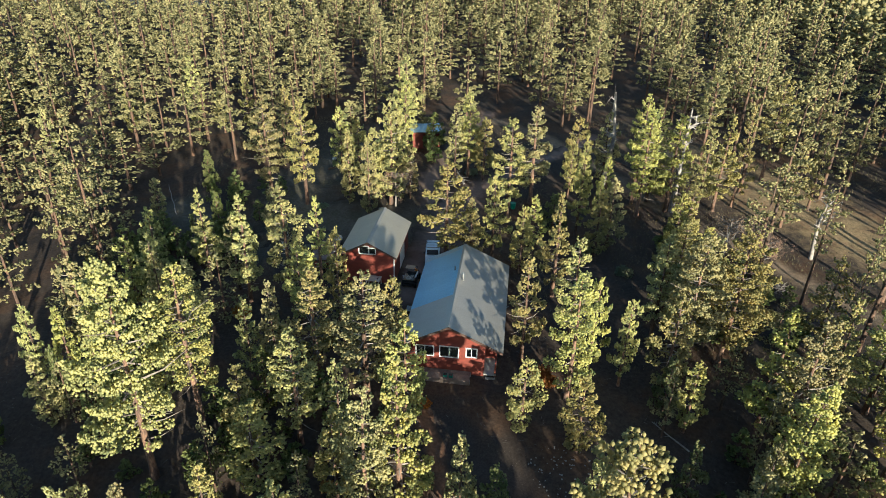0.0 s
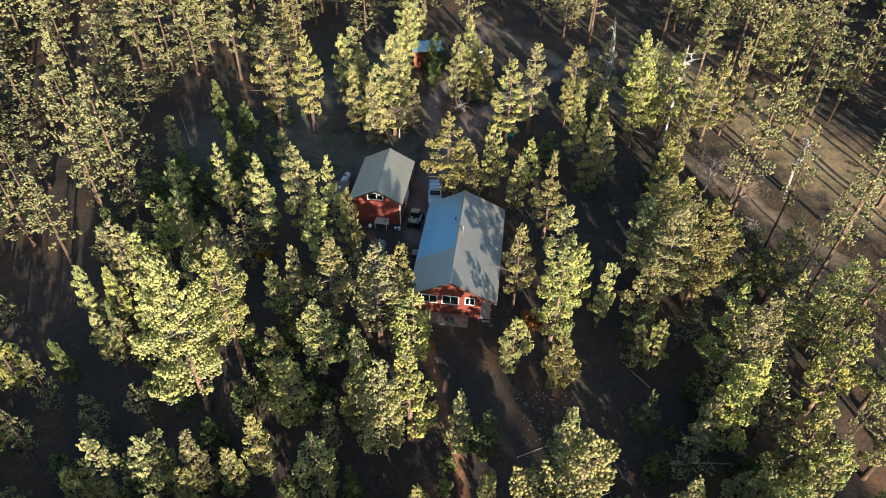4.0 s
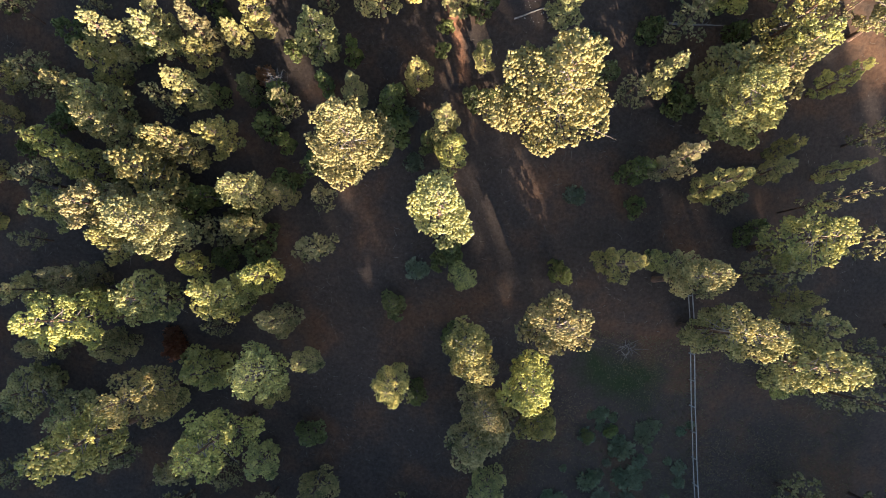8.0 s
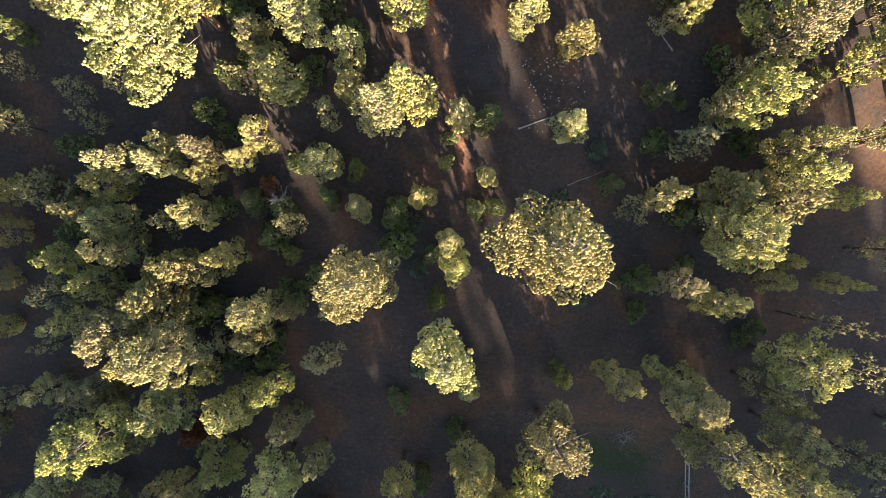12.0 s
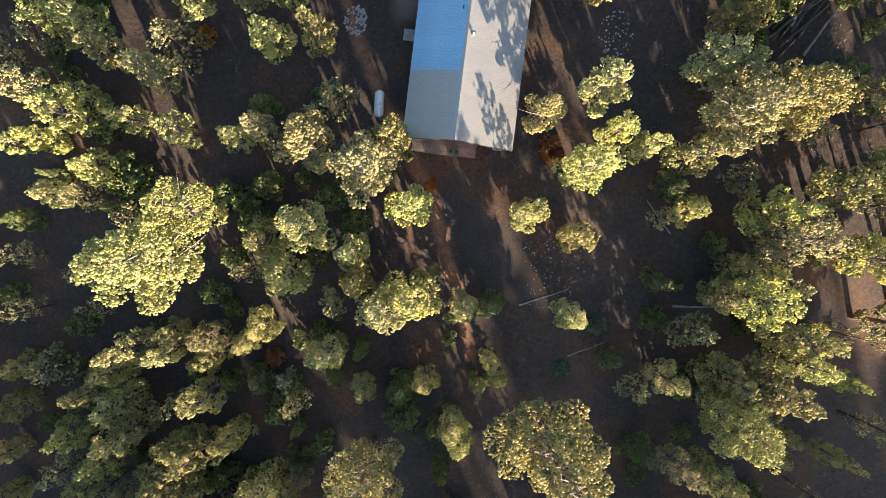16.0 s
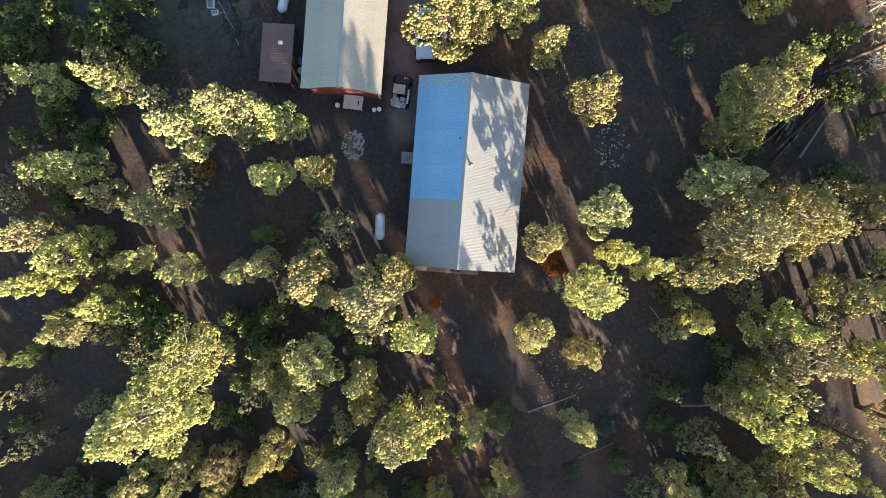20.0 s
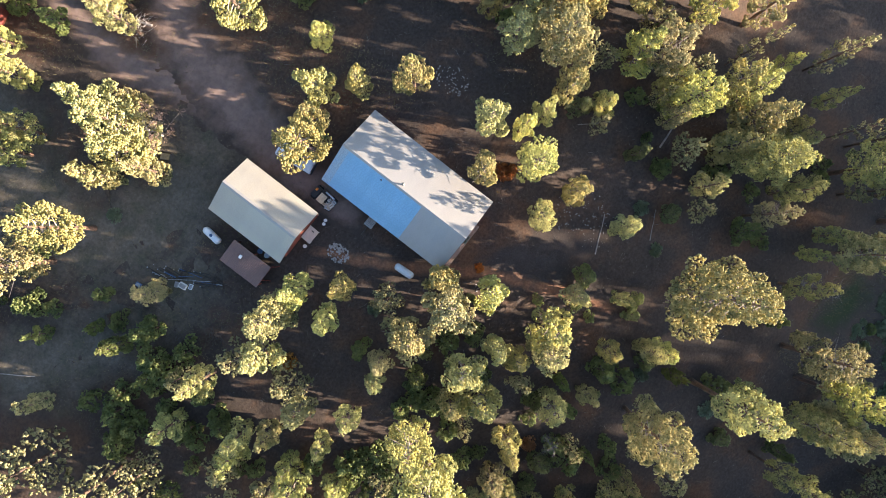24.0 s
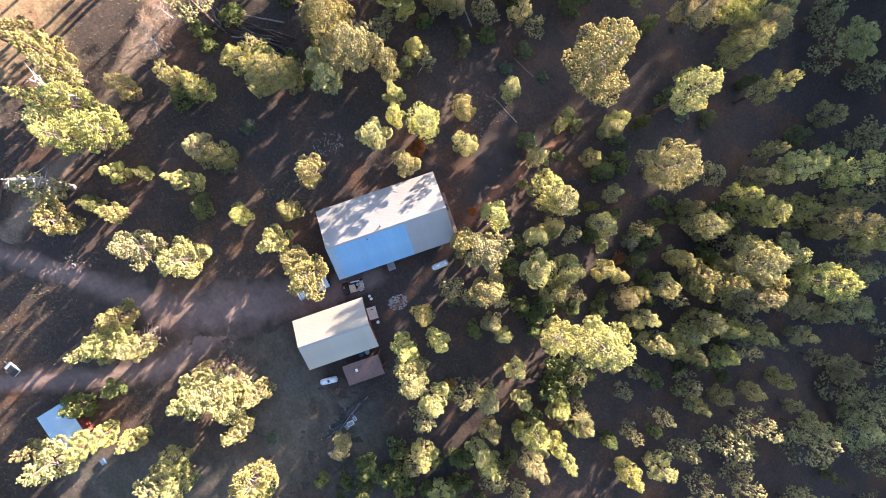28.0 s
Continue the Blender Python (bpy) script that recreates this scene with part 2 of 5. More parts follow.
M_CAR = material("white_car_paint", (0.66, 0.71, 0.76), 0.25, second=(0.6, 0.65, 0.7), scale=1, grain=12, amount=0.08, bump=0.0)
M_BLACK = material("black_plastic", (0.025, 0.025, 0.027), 0.55, scale=4, grain=30)
M_RUBBER = material("tyre_rubber", (0.02, 0.02, 0.02), 0.85, scale=8, grain=40)
M_STEEL = material("dull_steel", (0.45, 0.45, 0.45), 0.4, 0.9, scale=3, grain=25, amount=0.3)
M_TAN = material("tan_cardboard", (0.46, 0.35, 0.23), 0.8, second=(0.38, 0.28, 0.18), scale=2, grain=18)
M_BLUE = material("blue_plastic", (0.05, 0.12, 0.26), 0.45, scale=3, grain=20)
M_GREEN = material("green_plastic", (0.03, 0.27, 0.17), 0.5, scale=3, grain=20)
M_ORANGE = material("bright_orange_leaves", (0.75, 0.26, 0.025), 0.7, second=(0.55, 0.17, 0.02), scale=4, grain=20, vary=0.2)
M_STONE = material("pale_field_stone", (0.40, 0.37, 0.345), 0.9, second=(0.28, 0.26, 0.24), scale=1.2, grain=9, amount=0.5)
M_GRASS = material("dry_grass", (0.17, 0.135, 0.07), 0.9, second=(0.10, 0.095, 0.045), scale=0.25, grain=5, amount=0.4, bump=0)
M_LITTER = material("fallen_twigs", (0.085, 0.068, 0.055), 0.9, second=(0.19, 0.17, 0.15), scale=0.5, grain=6, bump=0)
M_FIELD = material("dry_field", (0.36, 0.29, 0.20), 0.95, second=(0.26, 0.22, 0.14), scale=0.05, grain=1.5, amount=0.4)

M_GLASS = bpy.data.materials.new("window_glass")
M_GLASS.use_nodes = True
gb = M_GLASS.node_tree.nodes["Principled BSDF"]
gb.inputs["Base Color"].default_value, gb.inputs["Roughness"].default_value, gb.inputs["Transmission Weight"].default_value = (0.75, 0.85, 0.85, 1), 0.02, 1.0
gb.inputs["IOR"].default_value = 1.45


# ---- building blocks ----
def part(name, data, mat, parent=None, label="", at=None):
    """One mesh object, from a bmesh or a mesh, under a thing or a part."""
    if isinstance(data, bmesh.types.BMesh):
        me = bpy.data.meshes.new(name)
        data.to_mesh(me)
        data.free()
    else:
        me = data
    if mat and not me.materials:
        me.materials.append(mat)
    ob = new(name, me)
    if parent:
        ob.parent = parent
    if at is not None:
        ob.matrix_basis = at
    if label:
        ob["label"] = label
    return ob


def thing(name, m, label, category, group="", kind=""):
    ob = new(name)
    ob.empty_display_size = 0.3
    ob.matrix_basis = m
    return tagged(ob, label, category, group, kind)


def box(bm, x0, x1, y0, y1, z0, z1, m=None, bevel=0.0):
    """Adds a box, by default with sharp edges."""
    r = bmesh.ops.create_cube(bm, size=1.0)
    t = Matrix.Translation(((x0 + x1) / 2, (y0 + y1) / 2, (z0 + z1) / 2)) @ Matrix.Diagonal((x1 - x0, y1 - y0, z1 - z0, 1))
    bmesh.ops.transform(bm, matrix=(m @ t) if m else t, verts=r["verts"])
    if bevel:
        es = list({e for v in r["verts"] for e in v.link_edges})
        bmesh.ops.bevel(bm, geom=es, offset=bevel, segments=2, affect="EDGES", profile=0.6)
    return bm


def boxed(x0, x1, y0, y1, z0, z1, bevel=0.0, m=None):
    return box(bmesh.new(), x0, x1, y0, y1, z0, z1, m, bevel)


def rod(bm, a, b, r0, r1=None, n=8):
    """Adds a tapered round bar from a to b."""
    a, b = Vector(a), Vector(b)
    d = b - a
    m = Matrix.Translation((a + b) / 2) @ d.to_track_quat("Z", "Y").to_matrix().to_4x4()
    bmesh.ops.create_cone(bm, cap_ends=True, segments=n, radius1=r0, radius2=r0 if r1 is None else r1, depth=d.length, matrix=m)
    return bm


def rodded(a, b, r0, r1=None, n=8):
    return rod(bmesh.new(), a, b, r0, r1, n)


def prism(profile, y0, y1):
    """A solid with that outline in x and z, from y0 to y1."""
    bm = bmesh.new()
    va = [bm.verts.new((x, y0, z)) for x, z in profile]
    vb = [bm.verts.new((x, y1, z)) for x, z in profile]
    bm.faces.new(va), bm.faces.new(vb[::-1])
    for i in range(len(profile)):
        j = (i + 1) % len(profile)
        bm.faces.new((va[j], va[i], vb[i], vb[j]))
    bmesh.ops.recalc_face_normals(bm, faces=bm.faces)
    return bm


def mesh_of(name, verts, faces, mats, index=None, smooth=False):
    """A mesh from arrays: verts (n, 3) and equal-sided faces (m, 3 or 4)."""
    me = bpy.data.meshes.new(name)
    verts, faces = np.asarray(verts, np.float32), np.asarray(faces, np.int32)
    m, k = faces.shape
    me.vertices.add(len(verts))
    me.vertices.foreach_set("co", verts.ravel())
    me.loops.add(m * k)
    me.loops.foreach_set("vertex_index", faces.ravel())
    me.polygons.add(m)
    me.polygons.foreach_set("loop_start", np.arange(0, m * k, k, dtype=np.int32))
    if index is not None:
        me.polygons.foreach_set("material_index", np.asarray(index, np.int32))
    for mt in mats:
        me.materials.append(mt)
    me.polygons.foreach_set("use_smooth", np.full(m, smooth) if isinstance(smooth, bool) else smooth)
    me.update(calc_edges=True)
    return me


# ---- ground ----
# heights south of y=-38 are an unseen hill, raised to block low sun
GROUND_Y = np.array([-900, -260, -120, -80, -38, -20, -8, 0, 5, 15, 25, 38, 50, 65, 90, 150, 400, 900], float)
GROUND_Z = np.array([75, 44, 14.2, -1, -11.5, -13.5, -11.5, -8.5, -5.8, -4.2, -2.2, 1.2, 2.1, 2.6, 5, 8, 14, 20], float)


def ground_z(x, y):
    """Height of the hillside: it falls to the south, and a little to both sides; past y=-38 an unseen added hill rises
    to cast shade.
    """
    x, y = np.asarray(x, float), np.asarray(y, float)
    z = sum(np.interp(y + d, GROUND_Y, GROUND_Z) for d in (-3, -1.5, 0, 1.5, 3)) / 5
    return z - 0.04 * np.clip(np.abs(x + 6) - 10, 0, 50)


def rough_z(x, y):
    """The same with humps; flat where the buildings stand."""
    x, y = np.asarray(x, float), np.asarray(y, float)
    hump = 0.10 * np.sin(0.61 * x + 0.3 * y) * np.sin(0.47 * y - 0.2 * x) + 0.05 * np.sin(1.9 * x + 1.1 * y) * np.sin(1.6 * y - 0.7)
    yard = np.exp(-(((x + 9) / 11) ** 4 + ((y - 54) / 14) ** 4))
    return ground_z(x, y) + hump * (1 - yard)


def G(x, y):
    return float(rough_z(x, y))


def axis(lo, hi, step, far, n):
    out = np.geomspace(step, far, n)
    return np.concatenate([lo - np.cumsum(out)[::-1], np.arange(lo, hi + step / 2, step), hi + np.cumsum(out)])


gx, gy = axis(-75, 60, 0.75, 160, 26), axis(-35, 125, 0.75, 160, 26)
vx, vy = np.meshgrid(gx, gy, indexing="xy")
gv = np.stack([vx.ravel(), vy.ravel(), rough_z(vx, vy).ravel()], 1)
ii = np.arange(len(gy) - 1)[:, None] * len(gx) + np.arange(len(gx) - 1)[None]
gf = np.stack([ii, ii + 1, ii + 1 + len(gx), ii + len(gx)], -1).reshape(-1, 4)
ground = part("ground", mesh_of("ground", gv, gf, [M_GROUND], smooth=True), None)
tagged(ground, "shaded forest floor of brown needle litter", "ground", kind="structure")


def ribbon(name, line, widths, mat, lift, label):
    """A strip of ground along a line, with an uneven edge."""
    line = [Vector((*p, 0)) for p in line]
    pts, ws = [], []
    for i in range(len(line) - 1):
        a, b = line[max(i - 1, 0)], line[i]
        c, d = line[i + 1], line[min(i + 2, len(line) - 1)]
        k = max(2, int((c - b).length / 0.7))
        for s in range(k):
            u = s / k
            pts.append(0.5 * (2 * b + (c - a) * u + (2 * a - 5 * b + 4 * c - d) * u * u + (3 * b - a - 3 * c + d) * u**3))
            ws.append(widths[i] + (widths[i + 1] - widths[i]) * u)
    v, n = [], 12
    for i, p in enumerate(pts):
        q = pts[min(i + 1, len(pts) - 1)] - pts[max(i - 1, 0)]
        side = Vector((-q.y, q.x, 0)).normalized()
        for j in range(n + 1):
            s = 2 * j / n - 1
            w = ws[i] / 2 * (1 + 0.16 * noise.noise((i * 0.35, s * 3, lift * 90)))
            x, y = p.x + side.x * s * w, p.y + side.y * s * w
            v.append((x, y, G(x, y) + lift * (1 - abs(s) ** 6) - 0.02 * abs(s) ** 6))
    a = np.arange(len(pts) - 1)[:, None] * (n + 1) + np.arange(n)[None]
    f = np.stack([a, a + n + 1, a + n + 2, a + 1], -1).reshape(-1, 4)
    me = mesh_of(name, v, f, [mat], smooth=True)
    ends = np.minimum(np.arange(len(pts)), np.arange(len(pts))[::-1])[:, None] / 5
    across = (1 - np.abs(2 * np.arange(n + 1) / n - 1))[None]
    me.attributes.new("inward", "FLOAT", "POINT").data.foreach_set("value", np.minimum(np.minimum(ends, across), 1).astype(np.float32).ravel())
    return tagged(part(name, me, None), label, "road", kind="structure")


ribbon("driveway", [(-9.6, 51), (-9.8, 56), (-9.3, 61), (-8.4, 66), (-7.6, 71), (-6.0, 77), (-2.0, 82), (2.0, 87), (7.0, 93.5), (14, 103)], [3, 4.5, 6.5, 8.5, 10, 8.5, 5.5, 4.5, 4, 3.6], M_DRIVE, 0.085, "packed grey-brown dirt driveway between the buildings")
ribbon("driveway_branch", [(-8.5, 70), (-10.5, 76), (-11.5, 82), (-10, 90), (-7, 99), (-5, 112)], [6, 6, 5, 4.2, 4, 4], M_DRIVE, 0.07, "packed dirt driveway leading to the back shed")
ribbon("forest_track", [(-9, 110), (6, 97), (18, 81), (30, 68.5), (44, 53), (58, 38)], [5, 5, 4.6, 4.4, 4.4, 4.4], M_TRACK, 0.06, "sandy forest track crossing the woods")
ribbon("footpath", [(-15.5, 55), (-12.5, 48.5), (-9.5, 43.5), (-6.5, 39), (-4.6, 35), (-2.9, 31), (-1.4, 27), (0.2, 22)], [1.8, 2.0, 2.2, 2.2, 2.3, 2.3, 2.0, 1.2], M_PATH, 0.06, "worn reddish dirt footpath down the slope")
ribbon("clearing_floor", [(20, 104), (34, 88), (48, 72), (62, 55)], [16, 24, 24, 18], M_CLEARING, 0.05, "clearing floor of orange needle litter and dry grass, coloured brighter to look sunlit")
ribbon("yard_grass_floor", [(-10.5, 68.5), (-20, 68), (-27, 70), (-29, 78), (-24, 88), (-18, 97)], [17, 16, 17, 19, 18, 12], M_YARD, 0.05, "open yard of thin grey-olive grass beside the garage")
ribbon("west_yard_floor", [(-21, 62), (-30, 63.5), (-39, 67), (-47, 73)], [10, 15, 16, 12], M_YARD, 0.04, "thin grey-olive grass and litter at the yard edge")
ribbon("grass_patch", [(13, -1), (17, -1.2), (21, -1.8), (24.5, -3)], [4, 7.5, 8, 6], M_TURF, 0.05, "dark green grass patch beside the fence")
ribbon("gravel_patch", [(4.6, 54.9), (6.4, 54.2), (8.2, 53.4), (10.4, 52.0)], [1.6, 3.0, 3.2, 1.8], M_GRAVEL, 0.05, "patch of pale grey gravel and litter among the pines")
ribbon("rubble_slope", [(-6.5, 40.0), (-4.0, 37.6), (-1.0, 34.6), (2.5, 31.8), (6.0, 29.0)], [2, 3.5, 4.5, 4, 2.5], M_GRAVEL, 0.045, "open slope of grey gravel and needle litter below the house")
ribbon("far_meadow", [(-330, 235), (-190, 222), (-120, 232), (-60, 250)], [60, 44, 36, 14], M_FIELD, 0.5, "dry open meadow beyond the woods")


# ---- pines ----
def blades(rng, centre, aim, size, count, width):
    """Sprays: at every centre, count narrow fans that spread out from it, mostly towards its aim."""
    n = len(centre)
    d = rng.normal(size=(n, count, 3))
    d /= np.linalg.norm(d, axis=2, keepdims=True) + 1e-9
    d = d * 0.95 + aim[:, None, :] * 0.35
    d /= np.linalg.norm(d, axis=2, keepdims=True) + 1e-9
    side = np.cross(d, rng.normal(size=(n, count, 3)))
    side /= np.linalg.norm(side, axis=2, keepdims=True) + 1e-9
    s = size[:, None, None] * rng.uniform(0.7, 1.1, (n, count, 1))
    c = centre[:, None, :] + d * s * rng.uniform(0.0, 0.3, (n, count, 1))
    w = side * s * width
    e = centre[:, None, :] + d * s
    v = np.stack([c, e - w, e + w], 2).reshape(-1, 3)
    return v, np.arange(len(v)).reshape(-1, 3)


OCTA = np.array([(1, 0, 0), (-1, 0, 0), (0, 1, 0), (0, -1, 0), (0, 0, 1), (0, 0, -1)], float)
OCTA_FACES = np.array([(0, 2, 4), (2, 1, 4), (1, 3, 4), (3, 0, 4), (2, 0, 5), (1, 2, 5), (3, 1, 5), (0, 3, 5)])
TETRA = np.array([(1, 1, 1), (1, -1, -1), (-1, 1, -1), (-1, -1, 1)], float) * 0.75
TETRA_FACES = np.array([(0, 1, 2), (0, 3, 1), (0, 2, 3), (1, 3, 2)])


def puffs(rng, centre, size, near=True):
    """Needle tufts: round every centre a small uneven ball of needles, simpler for far trees."""
    n, (form, faces) = len(centre), (OCTA, OCTA_FACES) if near else (TETRA, TETRA_FACES)
    q = rng.normal(size=(n, 4))
    w, x, y, z = (q / np.linalg.norm(q, axis=1, keepdims=True)).T
    rot = np.stack([1 - 2 * (y * y + z * z), 2 * (x * y - z * w), 2 * (x * z + y * w), 2 * (x * y + z * w), 1 - 2 * (x * x + z * z), 2 * (y * z - x * w), 2 * (x * z - y * w), 2 * (y * z + x * w), 1 - 2 * (x * x + y * y)], 1).reshape(n, 3, 3)
    ball = form[None] * size[:, None, None] * rng.uniform(0.7, 1.35, (n, len(form), 1))
    v = centre[:, None, :] + np.einsum("nij,nkj->nki", rot, ball)
    return v.reshape(-1, 3), (np.arange(n)[:, None, None] * len(form) + faces[None]).reshape(-1, 3)


def tube(path, radii, n):
    """Rings of n points along a path, joined into quads."""
    v, f = [], []
    for i, (p, r) in enumerate(zip(path, radii)):
        q = np.array(path[min(i + 1, len(path) - 1)]) - np.array(path[max(i - 1, 0)])
        q = q / (np.linalg.norm(q) + 1e-9)
        a = np.cross(q, (0.31, 0.95, 0.05) if abs(q[1]) < 0.9 else (1, 0, 0))
        a /= np.linalg.norm(a)
        b = np.cross(q, a)
        for k in range(n):
            t = 2 * math.pi * k / n
            v.append(np.array(p) + r * (a * math.cos(t) + b * math.sin(t)))
            if i:
                o, k2 = (i - 1) * n, (k + 1) % n
                f.append((o + k, o + k2, o + n + k2, o + n + k))
    return v, f


def pine_meshes(seed, H, R, bare, limbs, tuft, gap=0.0, fill=1.0, blunt=0.5, near=True):
    """Trunk, limbs and crown of a pine H high, R wide, bare up to that share of its height. blunt: from a pointed to a domed top."""
    rng = np.random.default_rng(seed)
    bend = rng.normal(size=2) * 0.012 * H
    ph = rng.uniform(0, 6.3, 4)
    taper = 1.0 + 1.6 * blunt * rng.uniform(0.8, 1.2)

    def stem(z):
        u = z / H
        return np.array([bend[0] * math.sin(3.1 * u) * u, bend[1] * math.sin(2.6 * u + 1) * u, z])

    zs = np.linspace(-0.35, 0.985 * H, 11)
    r0 = 0.016 * H + 0.05
    tv, tf = tube([stem(z) for z in zs], [r0 * (1.25 if i == 0 else 1) * max(0.06, (1 - z / H)) ** 0.75 for i, z in enumerate(zs)], 8)
    lv, lf, cc, size = [], [], [], []
    for i in range(limbs):
        u = min(0.985, (i + rng.uniform(0.0, 1.0)) / limbs)
        z = H * (bare + (1 - bare) * u)
        az = i * 2.399 + rng.normal() * 0.3
        prof = 0.62 + 0.38 * u / 0.2 if u < 0.2 else 1 - 0.9 * ((u - 0.2) / 0.8) ** taper
        lobe = 1 + 0.17 * math.sin(2 * az + ph[0] + 2 * u) + 0.13 * math.sin(3 * az + ph[1] + 5 * u) + 0.10 * math.sin(11 * u + ph[2])
        r = max(0.3, R * prof * lobe * rng.uniform(0.68, 1.1))
        rise = -0.22 + 1.0 * u + rng.normal() * 0.07
        base = stem(z)
        out = np.array([math.cos(az), math.sin(az), 0])
        tip = base + out * r + np.array([0, 0, r * rise * 0.6])
        mid = (base + tip) / 2 + np.array([0, 0, -0.08 * r + rng.normal() * 0.03])
        v, f = tube([base, mid, tip], [0.022 + 0.014 * r, 0.016 + 0.007 * r, 0.008], 3)
        o = len(lv)
        lv += v
        lf += [tuple(k + o for k in q) for q in f]
        if rng.uniform() < gap * (1.4 - u):
            continue
        across = np.array([-out[1], out[0], 0])
        # a fan-shaped spray of tufts on the outer two thirds of the limb
        n = max(4, int(round(fill * r * (1.1 + 0.55 * r) / (tuft * 3.4) ** 2 * 3.3)))
        s = np.sqrt(rng.uniform(0.14 if r > 0.8 else 0.05, 1.0, n))
        wide_at = (0.12 + 0.32 * r * np.sin(np.clip(2.75 * s, 0, 2.75))) * rng.uniform(-1, 1, n)
        q = base + (tip - base) * s[:, None] + across * wide_at[:, None]
        q[:, 2] += rng.normal(size=n) * 0.13 + 0.10 * r * s**2 - 0.08 * np.abs(wide_at)
        cc.append(q)
        size.append(tuft * rng.uniform(0.55, 1.0, n))
    top = np.array([stem(z * H - 0.1) + rng.normal(size=3) * 0.09 for z in np.linspace(0.94, 1.0, 6)])
    cc, size = np.concatenate(cc + [top]), np.concatenate(size + [np.full(6, tuft)])
    lv = np.array(lv)
    widen = R / np.percentile(np.hypot(cc[:, 0], cc[:, 1]), 97)
    cc[:, :2] *= widen
    lv[:, :2] *= widen
    crown = puffs(rng, cc, size, near)
    return (mesh_of("trunk", tv, tf, [M_BARK], smooth=True), mesh_of("branchwork", lv, lf, [M_LIMB]), crown)


KINDS = {}
for kind, spec in {
    "tall": [(11, 13.0, 2.3, 0.14, 50, 0.135), (12, 13.0, 2.3, 0.22, 46, 0.135, 0.1), (13, 13.0, 2.3, 0.10, 52, 0.135, 0, 1, 0.75), (14, 13.0, 2.3, 0.18, 48, 0.135, 0.2), (15, 13.0, 2.3, 0.12, 50, 0.14, 0.08, 1, 0.2), (16, 13.0, 2.3, 0.20, 46, 0.135, 0.12, 1, 0.85)],
    "old": [(17, 17.0, 2.6, 0.34, 50, 0.135, 0.1), (18, 17.0, 2.6, 0.44, 46, 0.135), (19, 17.0, 2.6, 0.30, 52, 0.135, 0.15, 1, 0.8)],
    "great": [(21, 18.0, 4.2, 0.22, 84, 0.155, 0.06, 0.85, 0.7), (22, 18.0, 4.2, 0.28, 78, 0.155, 0.1, 0.85, 0.8), (23, 18.0, 4.2, 0.20, 84, 0.155, 0.2, 0.85, 0.55)],
    "middling": [(31, 9.0, 1.9, 0.08, 40, 0.13), (32, 9.0, 1.9, 0.16, 36, 0.13, 0, 1, 0.8), (33, 9.0, 1.9, 0.06, 42, 0.13, 0, 1, 0.3), (34, 9.0, 1.9, 0.12, 38, 0.13, 0.14)],
    "young": [(41, 5.0, 1.4, 0.04, 30, 0.12, 0, 1, 0.3), (42, 5.0, 1.4, 0.06, 28, 0.12), (43, 5.0, 1.4, 0.04, 30, 0.12, 0, 1, 0.2)],
}.items():
    KINDS[kind] = []
    for s in spec:
        t, lm, (cv, cf) = pine_meshes(*s)
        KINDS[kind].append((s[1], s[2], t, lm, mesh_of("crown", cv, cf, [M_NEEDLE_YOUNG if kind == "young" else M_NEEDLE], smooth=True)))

LABELS = {
    "tall": "tall ponderosa pine, sunlit yellow-green crown over a bare orange-brown trunk",
    "old": "tall slender old ponderosa pine, crown only on its upper half",
    "great": "very large old ponderosa pine with a broad golden-green crown",
    "middling": "mid-sized ponderosa pine with an open tufted green crown",
    "young": "young bushy pine, green nearly down to the forest floor",
}
tree_rng = np.random.default_rng(7)
planted = []


def pine(x, y, top, r):
    """A pine whose tip is at that height, with a crown r in radius."""
    z = G(x, y)
    h = max(1.2, top - z)
    r = 0.95 * r
    kind = "great" if r >= 2.85 else "old" if h > 14.3 else "tall" if h > 10.5 else "middling" if h > 6.4 else "young"
    options = KINDS[kind]
    H, R, trunk, limbs, crown = options[int(tree_rng.integers(len(options)))]
    m = Matrix.Translation((x, y, z - 0.03)) @ Matrix.Rotation(tree_rng.uniform(0, 6.28), 4, "Z") @ Matrix.Diagonal((r / R, r / R, h / H, 1))
    t = thing("pine_tree", m, LABELS[kind], "tree", "pines on the hillside")
    part("trunk", trunk, None, t, "orange-brown plated bark")
    tagged(part("branchwork", limbs, None, t), kind="stuff")
    part("crown", crown, None, t)
    planted.append((x, y, r))


# tip height and crown radius of each pine: x, y, top, radius
PINES_SOUTH_A = [
    (-53.7, -4.3, -1.6, 3.0), (-45.2, -6.0, -3.9, 2.3), (-36.9, -9.4, -3.6, 2.7), (-36.2, -5.0, -3.2, 2.0), (-32.4, -11.1, -2.7, 2.3), (-29.9, -4.5, -3.7, 2.1),
    (-29.2, -1.5, 8.8, 2.8), (-26.5, -10.6, 9.2, 3.0), (-24.8, -9.1, -4.0, 2.1), (-22.9, -6.7, 8.2, 2.4), (-22.0, -14.6, -2.8, 2.3), (-20.5, -5.2, -0.6, 2.6),
    (-16.9, -9.9, 7.8, 2.7), (-14.9, -13.3, -4.4, 2.1), (-14.6, -6.8, -4.0, 1.6), (-14.4, -4.0, 5.5, 2.4), (-11.2, -2.9, 0.8, 1.5), (-10.7, -10.6, -5.9, 1.6),
    (-9.4, -15.4, -4.7, 2.1), (-3.2, -3.4, 7.2, 1.8), (-1.1, -5.2, -4.4, 1.3), (-0.4, -22.4, -4.2, 3.1), (3.1, -0.7, 9.3, 1.9), (4.5, -8.4, 0.4, 2.6),
]
